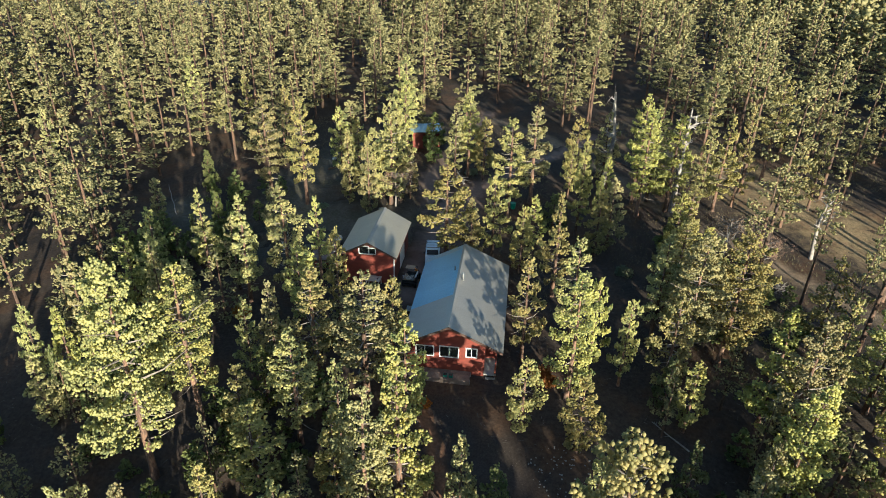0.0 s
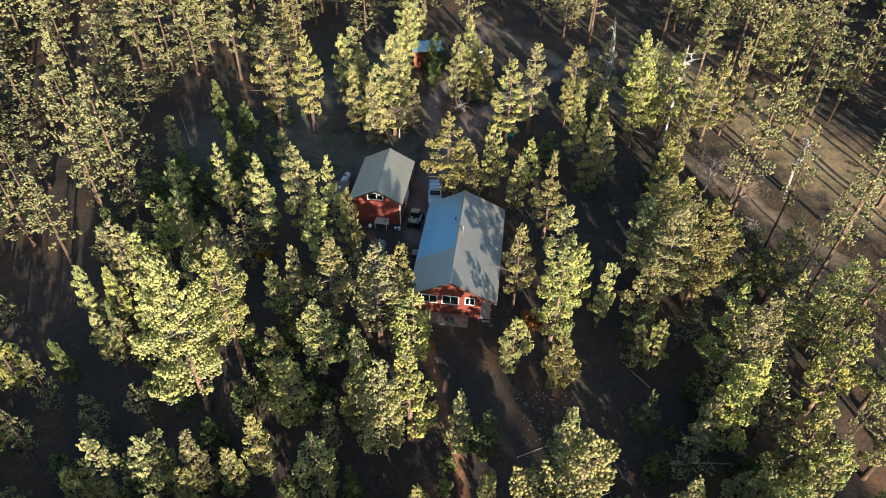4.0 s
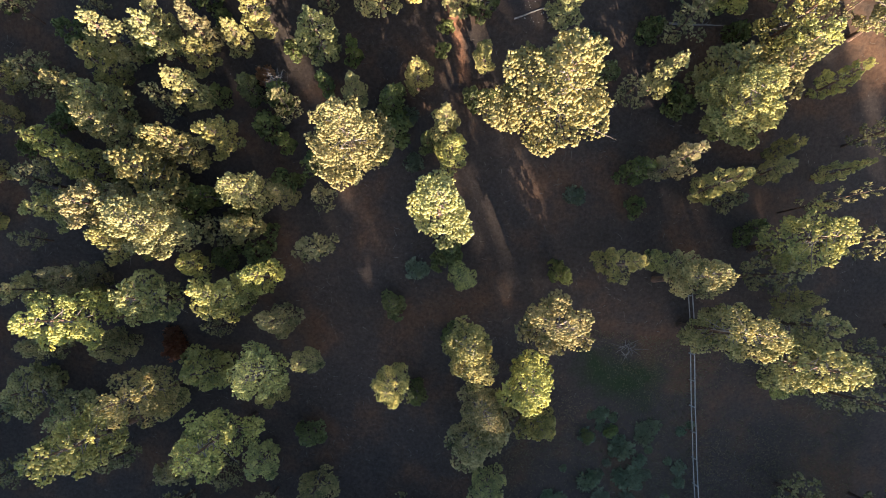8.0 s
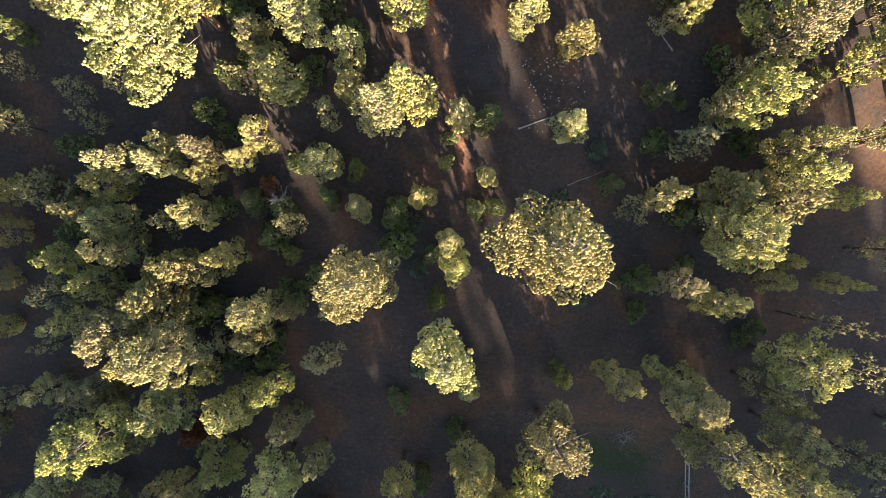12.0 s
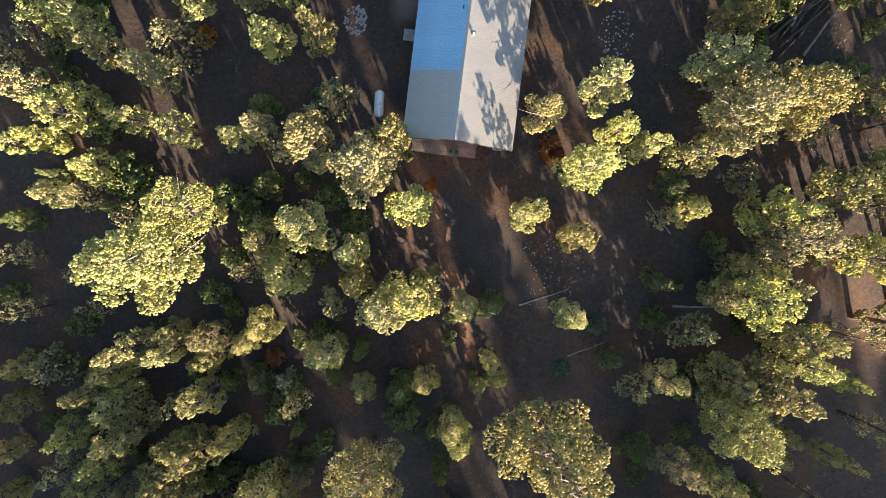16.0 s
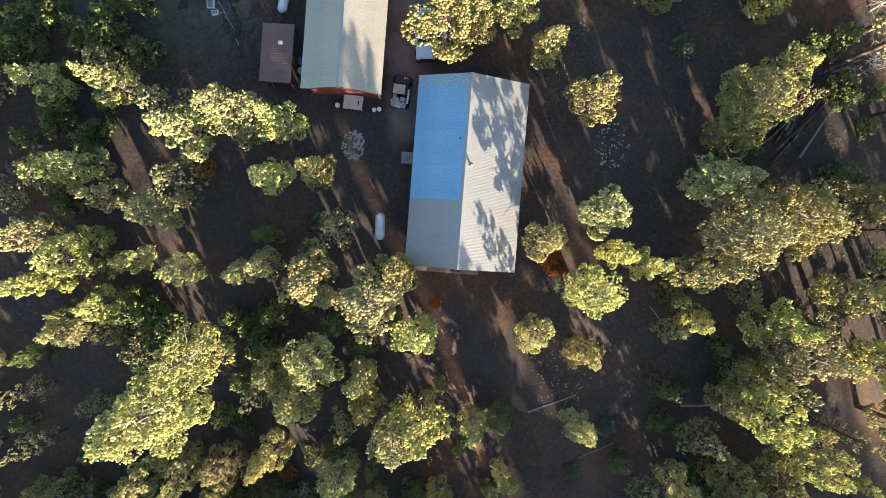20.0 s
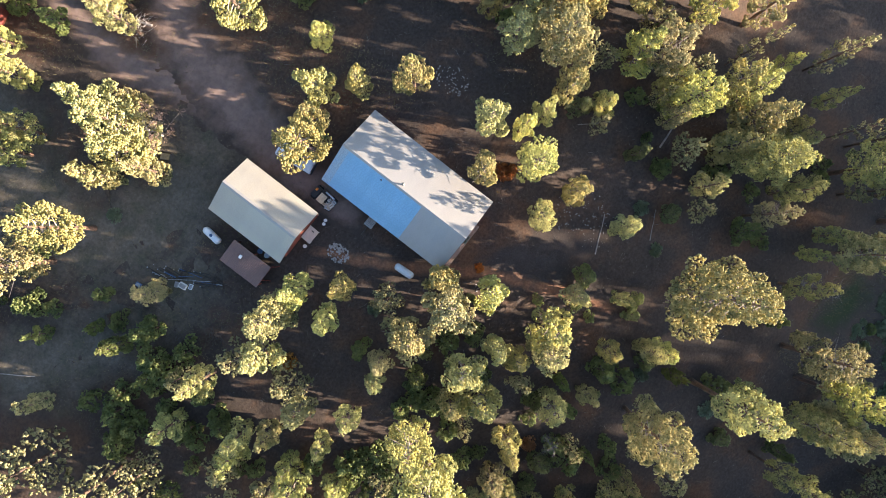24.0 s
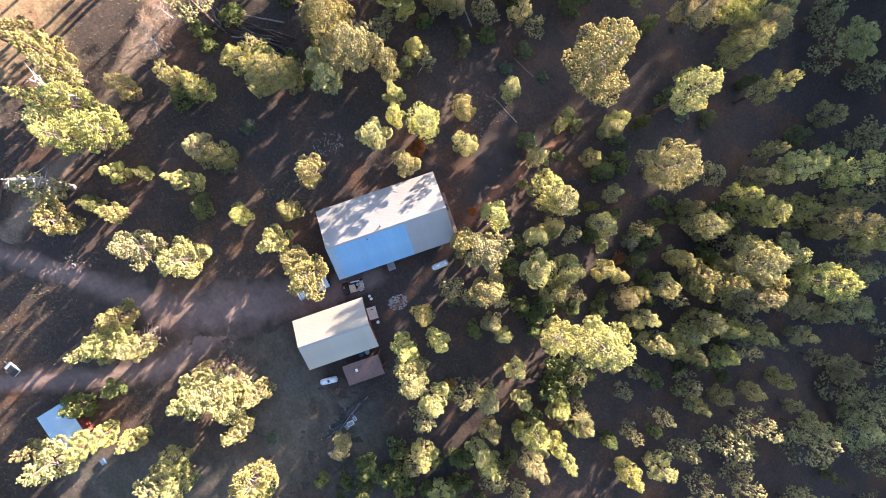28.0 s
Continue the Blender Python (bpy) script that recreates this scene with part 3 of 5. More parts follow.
PINES_SOUTH_B = [
    (4.6, -4.6, 6.0, 2.2), (6.2, -6.9, -1.2, 2.7), (7.7, -1.8, 8.2, 2.6), (6.9, -13.3, -4.5, 2.1), (10.7, -6.6, -3.3, 2.1), (16.6, -7.8, -10.3, 0.9),
    (18.8, -7.0, -10.3, 0.8), (32.8, -0.0, -2.7, 1.5), (-58.8, 1.5, -3.4, 1.2), (-50.5, 2.2, -0.7, 1.9), (-46.3, 4.5, -0.3, 1.3), (-41.6, 5.8, 0.3, 1.6),
    (-37.5, 0.0, -1.4, 1.8), (-34.3, 7.4, 1.9, 1.9), (-31.8, 1.8, 2.9, 1.8), (-31.7, 0.1, -2.0, 2.0), (-28.2, 7.9, 7.8, 2.6), (-26.8, 5.4, 5.8, 2.4),
    (-24.7, 0.9, 4.2, 2.7), (-23.8, 6.8, 9.6, 3.2), (-22.1, 4.2, 0.5, 1.5), (-18.5, 2.0, 5.6, 2.5), (-15.5, 4.0, 4.0, 1.8), (-14.1, 0.3, 2.2, 1.9),
]
PINES_SOUTH_C = [
    (-4.2, 3.0, -3.9, 1.6), (1.3, 0.8, -2.1, 1.3), (1.6, 6.1, 2.4, 1.4), (2.5, 0.5, 10.2, 2.2), (9.4, 3.1, 8.2, 2.9), (10.4, 7.6, -0.7, 1.4),
    (23.0, 4.4, 11.0, 2.6), (23.8, 4.0, 0.9, 1.5), (28.9, 2.5, 10.5, 3.0), (30.2, 5.8, 6.8, 2.0), (31.3, 7.9, 1.6, 1.4),
]
PINES_LOWER_SLOPE_A = [
    (-48.4, 13.7, 0.3, 1.6), (-41.5, 10.2, 1.0, 1.5), (-40.4, 18.5, 2.5, 1.4), (-40.3, 15.0, 1.8, 1.5), (-35.3, 12.9, 2.7, 1.7), (-33.1, 17.5, 4.6, 1.8),
    (-31.8, 11.4, 3.6, 2.0), (-30.9, 19.9, 5.2, 1.7), (-30.5, 16.9, 4.6, 2.1), (-29.8, 21.9, 6.9, 2.0), (-29.3, 14.7, 7.1, 1.8), (-25.3, 11.2, 8.1, 3.0),
    (-24.7, 14.0, 4.3, 1.8), (-23.1, 18.6, 6.2, 1.8), (-23.1, 21.8, 3.9, 1.6), (-23.0, 13.8, 7.3, 2.1), (-21.8, 10.3, 0.8, 1.7), (-20.4, 15.2, 4.3, 1.8),
    (-18.9, 20.1, 1.7, 1.4), (-18.0, 8.0, 2.6, 1.8), (-17.5, 10.7, 6.1, 2.0), (-15.2, 15.9, 1.0, 1.0), (-14.7, 11.1, 3.2, 1.3), (-12.4, 21.3, 2.1, 1.2),
]
PINES_LOWER_SLOPE_B = [
    (-9.6, 20.8, 4.0, 1.4), (-8.3, 14.9, 14.6, 3.4), (-6.6, 20.7, 1.9, 1.6), (-2.9, 17.5, 1.3, 1.2), (-1.9, 13.6, 1.6, 1.3), (-1.6, 18.6, 5.7, 1.5),
    (-1.0, 10.3, 15.2, 2.8), (-0.7, 16.8, 3.2, 1.8), (0.2, 8.3, -0.3, 2.0), (6.0, 19.5, 18.5, 4.6), (14.6, 8.9, 5.9, 1.9), (15.8, 17.5, 1.8, 1.7),
    (17.8, 17.8, 7.7, 1.7), (18.4, 9.7, 1.4, 1.2), (19.7, 8.4, 9.2, 2.5), (21.6, 9.1, 2.2, 1.4), (21.9, 16.7, 6.2, 1.6), (28.3, 12.4, 9.4, 2.8),
    (27.3, 18.9, 2.7, 1.4), (27.8, 20.8, 3.0, 1.2), (32.8, 19.4, 4.5, 1.1),
]
PINES_SLOPE_A = [
    (-26.0, 23.9, 5.2, 1.3), (-26.0, 22.3, 6.9, 1.5), (-23.1, 23.8, 5.9, 1.7), (-19.9, 23.6, 4.8, 1.3), (-12.7, 23.9, 7.8, 1.8), (-10.2, 24.0, 3.6, 1.1),
    (-4.4, 22.3, 5.3, 1.3), (0.5, 22.0, 0.5, 1.2), (0.9, 24.6, 4.7, 1.1), (2.1, 22.3, -0.5, 1.1), (21.4, 22.3, 11.0, 3.2), (-45.3, 26.5, 6.0, 2.1),
    (-44.4, 30.8, 7.2, 2.0), (-39.6, 31.8, 4.6, 1.0), (-32.4, 33.7, 3.4, 0.9), (-25.4, 30.5, 18.0, 3.9), (-18.8, 32.8, 8.7, 1.7), (-18.4, 25.5, 6.6, 1.6),
    (-17.0, 30.3, 7.5, 2.6), (-11.3, 32.7, 10.1, 1.7), (-11.0, 30.2, 7.8, 1.7), (-8.3, 28.4, 11.8, 2.1), (-6.3, 29.8, 13.2, 2.6), (-2.0, 29.1, 7.9, 1.5),
]
PINES_SLOPE_B = [
    (0.4, 29.4, 5.2, 1.4), (7.1, 29.5, 6.9, 1.6), (11.8, 25.6, 1.6, 1.2), (14.1, 33.1, 5.5, 1.4), (16.0, 25.0, 6.7, 1.6),
    (19.0, 32.6, 7.0, 1.4), (20.7, 32.8, 12.1, 2.4), (20.9, 25.6, 7.6, 2.6), (24.5, 25.3, 10.3, 3.0), (25.4, 30.0, 10.5, 2.3), (26.2, 28.0, 8.8, 2.0),
    (30.8, 26.6, 6.1, 1.3), (33.5, 32.0, 10.5, 2.4),
]
PINES_BELOW_HOUSE_A = [
    (-39.5, 37.9, 8.2, 1.3), (-37.6, 42.0, 10.6, 2.0), (-37.1, 38.6, 7.9, 1.5), (-36.4, 34.2, 6.3, 1.6), (-36.2, 35.9, 5.8, 1.0), (-34.5, 40.6, 10.7, 1.8),
    (-33.8, 42.1, 8.5, 1.4), (-33.1, 36.8, 7.2, 1.6), (-32.1, 45.7, 10.1, 1.4), (-29.9, 40.9, 8.9, 1.3), (-28.5, 44.8, 9.7, 1.8), (-25.9, 40.4, 10.0, 1.4),
    (-23.2, 34.5, 15.6, 2.5), (-21.4, 40.5, 9.2, 1.3), (-20.1, 43.7, 5.5, 1.4), (-19.5, 41.4, 10.4, 1.4), (-18.8, 37.2, 6.8, 1.3), (-15.4, 40.4, 12.6, 2.8),
    (-15.0, 34.1, 11.2, 2.3), (-10.8, 39.1, 13.2, 2.9), (-9.0, 41.7, 11.5, 1.9), (-7.1, 36.7, 11.0, 2.0), (1.9, 44.8, 12.8, 1.9), (2.1, 37.3, 8.3, 1.7),
]
PINES_BELOW_HOUSE_B = [
    (5.8, 41.2, 13.8, 2.2), (6.4, 36.1, 8.2, 1.8), (7.8, 44.4, 11.5, 1.4), (10.4, 43.6, 10.2, 1.4), 
    (13.7, 41.0, 6.6, 1.3), (14.0, 43.2, 11.4, 2.0), (15.1, 39.3, 7.8, 1.5), (20.8, 39.9, 12.8, 2.4), (21.7, 35.0, 8.4, 1.9), (22.2, 37.8, 13.6, 2.5),
    (26.5, 42.5, 12.6, 2.3), (29.5, 37.0, 11.9, 2.4), (31.0, 44.0, 13.6, 2.5), (35.0, 38.5, 13.0, 2.5),
]
PINES_BESIDE_HOUSE_A = [
    (-35.8, 47.3, 10.1, 1.6), (-33.8, 47.9, 10.4, 1.7), (-19.4, 48.3, 10.7, 1.7), (-15.8, 48.9, 11.8, 1.5), (6.1, 47.4, 13.5, 2.1), (16.0, 46.3, 15.1, 3.4),
    (19.8, 47.9, 15.0, 3.4), (36.0, 47.0, 12.6, 2.4), (-31.7, 54.3, 12.4, 1.7), (-25.8, 50.9, 13.7, 2.2), (-22.1, 52.4, 14.3, 2.4), (-18.6, 52.3, 13.4, 1.9),
    (-6.8, 59.9, 14.9, 2.85), (1.4, 60.0, 10.4, 1.6), (4.9, 55.9, 14.0, 2.1), (14.1, 50.3, 13.0, 2.0), (15.8, 54.5, 9.6, 1.3), (17.0, 56.2, 11.8, 3.2),
    (17.1, 50.9, 9.6, 2.0), (20.2, 59.6, 9.8, 2.0), (28.5, 50.0, 12.1, 2.2),
]
PINES_NORTH_YARD_A = [
    (-53.7, 64.1, 10.9, 1.6), (-27.9, 63.6, 9.1, 1.7), (-21.2, 73.6, 13.2, 1.9), (-17.8, 73.2, 13.7, 2.4),
    (-17.8, 70.1, 13.0, 1.6), (-15.7, 73.5, 17.4, 2.6), (-1.8, 62.4, 12.8, 2.1), (-4.2, 61.4, 10.4, 1.7), (-0.5, 72.3, 16.1, 2.7), (2.7, 65.7, 9.4, 1.5), (5.2, 69.9, 8.0, 1.7),
    (8.0, 69.4, 15.6, 1.8), (10.0, 65.4, 10.4, 2.0), (11.1, 74.9, 8.3, 0.9), (11.5, 67.2, 11.5, 2.1), (18.6, 65.2, 11.0, 1.8), (20.3, 67.5, 11.2, 1.8),
    (21.3, 73.3, 10.7, 1.6), (-15.3, 76.5, 16.7, 2.8), (-13.5, 75.3, 10.6, 1.4), (2.4, 76.2, 16.7, 2.9), (12.0, 77.3, 10.5, 1.4), (16.1, 75.6, 17.1, 2.7),
]
PINES_NORTH_YARD_B = [
    (-26.9, 72.9, 17.0, 2.5), (-32.2, 74.1, 17.0, 2.8), (-38.3, 70.1, 7.2, 1.1), (-41.4, 75.3, 8.5, 1.5), (-34.6, 63.3, 8, 1.35), (-43.8, 66.1, 8, 1.4), (-37.4, 54.1, 10, 1.7), (-35.5, 59.0, 7, 1.2), (-34.8, 66.5, 5.5, 1.0),
    (20.1, 77.7, 16.2, 2.7), (34.5, 76.9, 14.5, 2.1),
]
PINES_NORTH_A = [
    (-69.0, 81.1, 11.4, 1.6), (-64.1, 94.4, 10.7, 1.3), (-52.7, 95.3, 16.4, 2.0), (-48.6, 96.0, 12.2, 1.7), (-42.8, 93.1, 14.7, 1.7), (-36.9, 94.0, 13.1, 1.5),
    (-24.5, 81.8, 13.7, 1.8), (-23.4, 83.5, 14.1, 2.5), (-22.0, 81.9, 12.0, 1.6), (-18.3, 85.3, 12.5, 1.6), (-16.8, 91.3, 19.0, 2.6), (-16.4, 88.3, 16.8, 1.5),
    (-15.2, 95.8, 13.3, 1.2), (-12.5, 90.4, 11.0, 1.9), (-12.1, 86.5, 9.0, 1.5), (-8.1, 80.5, 15.1, 1.7), (-6.7, 84.7, 16.5, 2.1),
    (-6.5, 82.6, 16.3, 2.1), (-4.3, 81.9, 13.2, 2.2), (7.4, 78.7, 11.8, 1.3), (8.5, 84.7, 13.3, 2.2), (9.3, 81.2, 9.9, 1.3), (12.5, 85.3, 14.2, 2.2),
]
PINES_NORTH_B = [
    (15.9, 79.0, 18.3, 2.0), (18.0, 80.1, 16.5, 2.7), (21.9, 81.9, 14.8, 1.7), (24.3, 78.6, 14.1, 2.2), (26.5, 79.2, 16.1, 2.4), (28.2, 94.7, 19.5, 2.2),
    (29.5, 81.3, 17.0, 2.0), (35.9, 90.2, 18.7, 2.3), (39.7, 82.2, 15.8, 1.9),
]
for row in (PINES_SOUTH_A, PINES_SOUTH_B, PINES_SOUTH_C, PINES_LOWER_SLOPE_A, PINES_LOWER_SLOPE_B, PINES_SLOPE_A, PINES_SLOPE_B, PINES_BELOW_HOUSE_A, PINES_BELOW_HOUSE_B, PINES_BESIDE_HOUSE_A, PINES_NORTH_YARD_A, PINES_NORTH_YARD_B, PINES_NORTH_A, PINES_NORTH_B):
    for p in row:
        pine(*p)


def saplings(count, seed, zones):
    """Young pines that stand in the shade between the tall ones, clear of trunks, paths and buildings, as one thicket."""
    rng = np.random.default_rng(seed)
    forms = []
    for k in range(3):
        t, lm, (cv, cf) = pine_meshes(44 + k, 5.0, 1.5, 0.05, 22, 0.15, 0.05, 0.9, 0.3, False)
        bpy.data.meshes.remove(t), bpy.data.meshes.remove(lm)
        tv, tf = tube([(0, 0, -0.3), (0, 0, 2.5), (0, 0, 4.8)], [0.07, 0.045, 0.01], 5)
        forms.append((cv, cf, np.array(tv), np.array([q[:3] for q in tf] + [(q[0], q[2], q[3]) for q in tf])))
    near, V, F, I, base, made = np.array(planted), [], [], [], 0, 0
    while made < count:
        x0, x1, y0, y1 = zones[made % len(zones)]
        x, y = rng.uniform(x0, x1), rng.uniform(y0, y1)
        path = abs((x + 6.2) * 0.83 + (y - 38.5) * 0.56)
        if np.min(np.hypot(near[:, 0] - x, near[:, 1] - y)) < 1.3 or (path < 1.6 and -16 < x < 2) or (-24 < x < 2 and 40 < y < 68):
            continue
        h, turn = rng.uniform(1.6, 4.6), rng.uniform(0, 6.28)
        w = (0.32 * h + rng.uniform(0.1, 0.45)) / 1.5
        c, s = math.cos(turn) * w, math.sin(turn) * w
        rot, at = np.array([[c, -s, 0], [s, c, 0], [0, 0, h / 5.0]]), np.array([x, y, G(x, y)])
        cv, cf, tv, tf = forms[made % 3]
        V += [cv @ rot.T + at, tv @ rot.T + at]
        F += [cf + base, tf + base + len(cv)]
        I += [np.zeros(len(cf), int), np.ones(len(tf), int)]
        base += len(cv) + len(tv)
        made += 1
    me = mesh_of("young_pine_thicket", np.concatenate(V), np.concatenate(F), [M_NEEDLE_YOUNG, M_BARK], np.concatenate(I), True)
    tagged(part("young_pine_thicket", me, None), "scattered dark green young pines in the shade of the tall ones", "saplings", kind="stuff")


saplings(128, 77, ((-44, -14, 8, 52), (14, 30, 10, 40), (-42, -16, 5, 40), (-24, -1, 14, 40), (16, 30, 48, 72), (-46, -33, 50, 60), (-46, -31, 56, 76)))


# ---- the woods beyond ----
def far_forest():
    """The woods that go on to the horizon, as one mesh; clearings stay open. Unseen trees on the added south hill block
    low sun.
    """
    rng = np.random.default_rng(5)
    forms = []
    for seed, H, R, bare, limbs in ((51, 13, 2.3, 0.18, 34), (52, 14, 2.2, 0.26, 34), (53, 12, 2.4, 0.14, 34), (54, 15, 2.3, 0.24, 36), (55, 18, 2.4, 0.46, 30)):
        pair = []
        for k, tuft, fill in ((0.9, 0.165, 0.5), (0.8, 0.22, 0.62), (0.7, 0.33, 0.7), (0.55, 0.6, 0.7)):
            t, lm, (cv, cf) = pine_meshes(seed, H, R, bare, int(limbs * k), tuft, 0.05, fill, 0.25, False)
            tv, tf = tube([(0, 0, -0.4), (0.05, 0, H * 0.5), (0, 0, H * 0.97)], [0.22, 0.14, 0.02], 4)
            pair.append((np.array(cv), np.array(cf), np.array(tv), np.array([(a, b, c) for a, b, c, d in tf] + [(a, c, d) for a, b, c, d in tf])))
            bpy.data.meshes.remove(t), bpy.data.meshes.remove(lm)
        forms.append(pair)
    near = np.array(planted)
    V, F, I, S, base = [], [], [], [], 0
    step = 5.7
    for yy in np.arange(-125, 370, step):
        half = 60 + 0.74 * max(yy, 0)
        for xx in np.arange(-half - (15 if yy < 0 else 0), half + (110 if yy < -30 else 20 if yy < 0 else 0), step):
            x, y = xx + rng.uniform(-2.2, 2.2), yy + rng.uniform(-2.2, 2.2)
            roll, pick, turn, sc, hs = rng.uniform(), int(rng.integers(4)), rng.uniform(0, 6.28), rng.uniform(0.7, 1.45), rng.uniform(0.55, 1.25)
            core = -42 < x < 32 and -16 < y < 102
            under = core and ((x < -11 and y < 46) or (x < -25 and y < 56) or (x > 13 and 14 < y < 60) or x < -33 or (x > 20 and y > 8))
            if under:
                sc, hs = 0.62 * sc, rng.uniform(0.4, 0.72) if x < 27 else hs
            if y > 60:
                sc = 0.8 + 0.55 * sc
            if y < -80:
                hs = 1.0 + 0.12 * hs
                side = 0.879 * x + 0.477 * y
                if y < -85 and (14.8 < side < 22.5 or 27 < side < 41):  # unseen taller, closer trees added on the south hill to shade ground near the house
                    hs, sc, roll = hs + 0.2, max(sc, 1.3), 1.0
            if (core and not under) or (-47 < x < -27 and 57 < y < 84) or roll < (0.12 if y < 60 else 0.3 if x < -20 or y > 120 else 0.4) or (y > 210 and roll < 0.3) or (-80 < y < -20 and x < -30 and roll < 0.5):
                continue
            if -340 < x < -55 and abs(y - (226 + 0.0009 * (x + 190) ** 2 * 0.6)) < 20:
                continue
            if abs((x - 6) * 0.735 + (y - 94) * 0.678) < 3.6 and -20 < x < 70:
                continue
            if 12 < x < 36 and -24 < y < 3:
                continue
            if len(near) and np.min(np.hypot(near[:, 0] - x, near[:, 1] - y) - 0.55 * near[:, 2]) < (1.1 if under else 1.6):
                continue
            along, off = (x - 14) * 0.62 - (y - 101) * 0.785, (x - 14) * 0.785 + (y - 101) * 0.62
            if -5 < along < 150 and abs(off) < 9 and roll < (0.6 if along < 60 else 0.9):
                continue
            if -5 < along < 90 and abs(off) < 15:
                pick, hs = (4, max(hs, 0.8)) if not under or x > 20 else (pick, hs)
            # trees out of view to the east thinned so sun reaches the clearing
            if 40 < x < 130 and -30 < y < 60 and roll < 0.72:
                continue
            cv, cf, tv, tf = forms[pick][3 if y < -30 or x > 75 else 0 if y < 110 and -75 < x < 62 else 2 if y > 170 else 1]
            c, s = math.cos(turn), math.sin(turn)
            rot = np.array([[c * sc, -s * sc, 0], [s * sc, c * sc, 0], [0, 0, hs]])
            at = np.array([x, y, G(x, y)])
            V += [cv @ rot.T + at, tv @ rot.T + at]
            F += [cf + base, tf + base + len(cv)]
            I += [np.zeros(len(cf), int), np.ones(len(tf), int)]
            S += [np.ones(len(cf), bool), np.ones(len(tf), bool)]
            base += len(cv) + len(tv)
    me = mesh_of("far_pine_wood", np.concatenate(V), np.concatenate(F), [M_FAR, M_BARK], np.concatenate(I), np.concatenate(S))
    return tagged(part("far_pine_wood", me, None), "dense ponderosa pine forest stretching to the horizon, with unseen trees added south for shade", "forest", kind="stuff")


far_forest()


# ---- buildings ----
def holed_wall(bm, x0, x1, z0, z1, y0, y1, holes):
    """A wall along x from y0 to y1 thick, with rectangular openings (x0, x1, z0, z1)."""
    xs = sorted({x0, x1, *(h[0] for h in holes), *(h[1] for h in holes)})
    zs = sorted({z0, z1, *(h[2] for h in holes), *(h[3] for h in holes)})
    for a, b in zip(xs, xs[1:]):
        for c, d in zip(zs, zs[1:]):
            mx, mz = (a + b) / 2, (c + d) / 2
            if not any(h[0] < mx < h[1] and h[2] < mz < h[3] for h in holes):
                box(bm, a, b, y0, y1, c, d)
    bmesh.ops.remove_doubles(bm, verts=bm.verts, dist=0.0005)
    return bm


def window(parent, x0, x1, z0, z1, y, bars, deep=0.14):
    """A white-framed window in a wall whose outer face looks to -y at y."""
    w = part("window", boxed(x0 - 0.02, x1 + 0.02, y + deep - 0.02, y + deep, z0, z1), M_BLACK, parent, "dark interior behind the window")
    t = 0.09
    part("frame", box(box(box(boxed(x0 - t, x1 + t, y - 0.035, y + 0.05, z1, z1 + t), x0 - t, x1 + t, y - 0.035, y + 0.05, z0 - t, z0), x0 - t, x0, y - 0.035, y + 0.05, z0, z1), x1, x1 + t, y - 0.035, y + 0.05, z0, z1), M_TRIM, w, "white painted frame")
    for i in range(bars + 1):
        a, b = x0 + (x1 - x0) * i / (bars + 1), x0 + (x1 - x0) * (i + 1) / (bars + 1)
        part("pane", boxed(a + 0.02, b - 0.02, y + 0.02, y + 0.03, z0 + 0.01, z1 - 0.01), M_GLASS, w)
        if i:
            part("mullion", boxed(a - 0.035, a + 0.035, y - 0.02, y + 0.045, z0, z1), M_TRIM, w)
    return w


def sheet_mesh(width, length, ribs=4, high=0.011):
    """A corrugated sheet lying in x (down the slope) and y (across its ribs)."""
    n = ribs * 6
    ys = np.linspace(0, width, n + 1)
    zs = high * np.cos(2 * math.pi * ribs * ys / width) + high
    xs = np.linspace(0, length, 4)
    v = [(x, y, z) for x in xs for y, z in zip(ys, zs)]
    a = np.arange(3)[:, None] * (n + 1) + np.arange(n)[None]
    return mesh_of("roof_panel", v, np.stack([a, a + n + 1, a + n + 2, a + 1], -1).reshape(-1, 4), [], smooth=True)


def gable_roof(parent, x0, xr, x1, y0, y1, ze, zr, pick, count):
    """Deck, corrugated sheets, ridge cap and fascias. pick(side, i) gives a sheet's material."""
    roof = part("roof", prism([(x0, ze - 0.03), (xr, zr - 0.03), (x1, ze - 0.03), (x1, ze - 0.15), (xr, zr - 0.17), (x0, ze - 0.15)], y0 + 0.02, y1 - 0.02), M_DARKTRIM, parent, "corrugated metal roof")
    w = (y1 - y0) / count
    for side, xe in (("west", x0), ("east", x1)):
        run = math.hypot(xe - xr, zr - ze)
        down = math.atan2(zr - ze, abs(xe - xr))
        shared = {}
        for i in range(count):
            mat = pick(side, i)
            if mat.name not in shared:
                shared[mat.name] = sheet_mesh(w, run + 0.06, 8, 0.0022)
                shared[mat.name].materials.append(mat)
            turn = Matrix.Rotation(math.pi if side == "west" else 0, 4, "Z") @ Matrix.Rotation(down, 4, "Y")
            y = y0 + w * i if side == "east" else y0 + w * (i + 1)
            part("roof_panel", shared[mat.name], None, roof, at=Matrix.Translation((xr, y, zr)) @ turn)
    cap = prism([(xr - 0.22, zr - 0.22 * (zr - ze) / (xr - x0) + 0.035), (xr, zr + 0.05), (xr + 0.22, zr - 0.22 * (zr - ze) / (x1 - xr) + 0.035), (xr, zr + 0.038)], y0 - 0.01, y1 + 0.01)
    part("ridge_cap", cap, M_ROOF, roof, "folded pale metal ridge cap")
    for y in (y0, y1 - 0.05):
        for a, b in ((x0, xr), (xr, x1)):
            za, zb = (ze, zr) if a == x0 else (zr, ze)
            part("fascia", prism([(a, za - 0.02), (b, zb - 0.02), (b, zb - 0.24), (a, za - 0.24)], y - 0.012, y + 0.04), M_DARKTRIM, roof)
    return roof


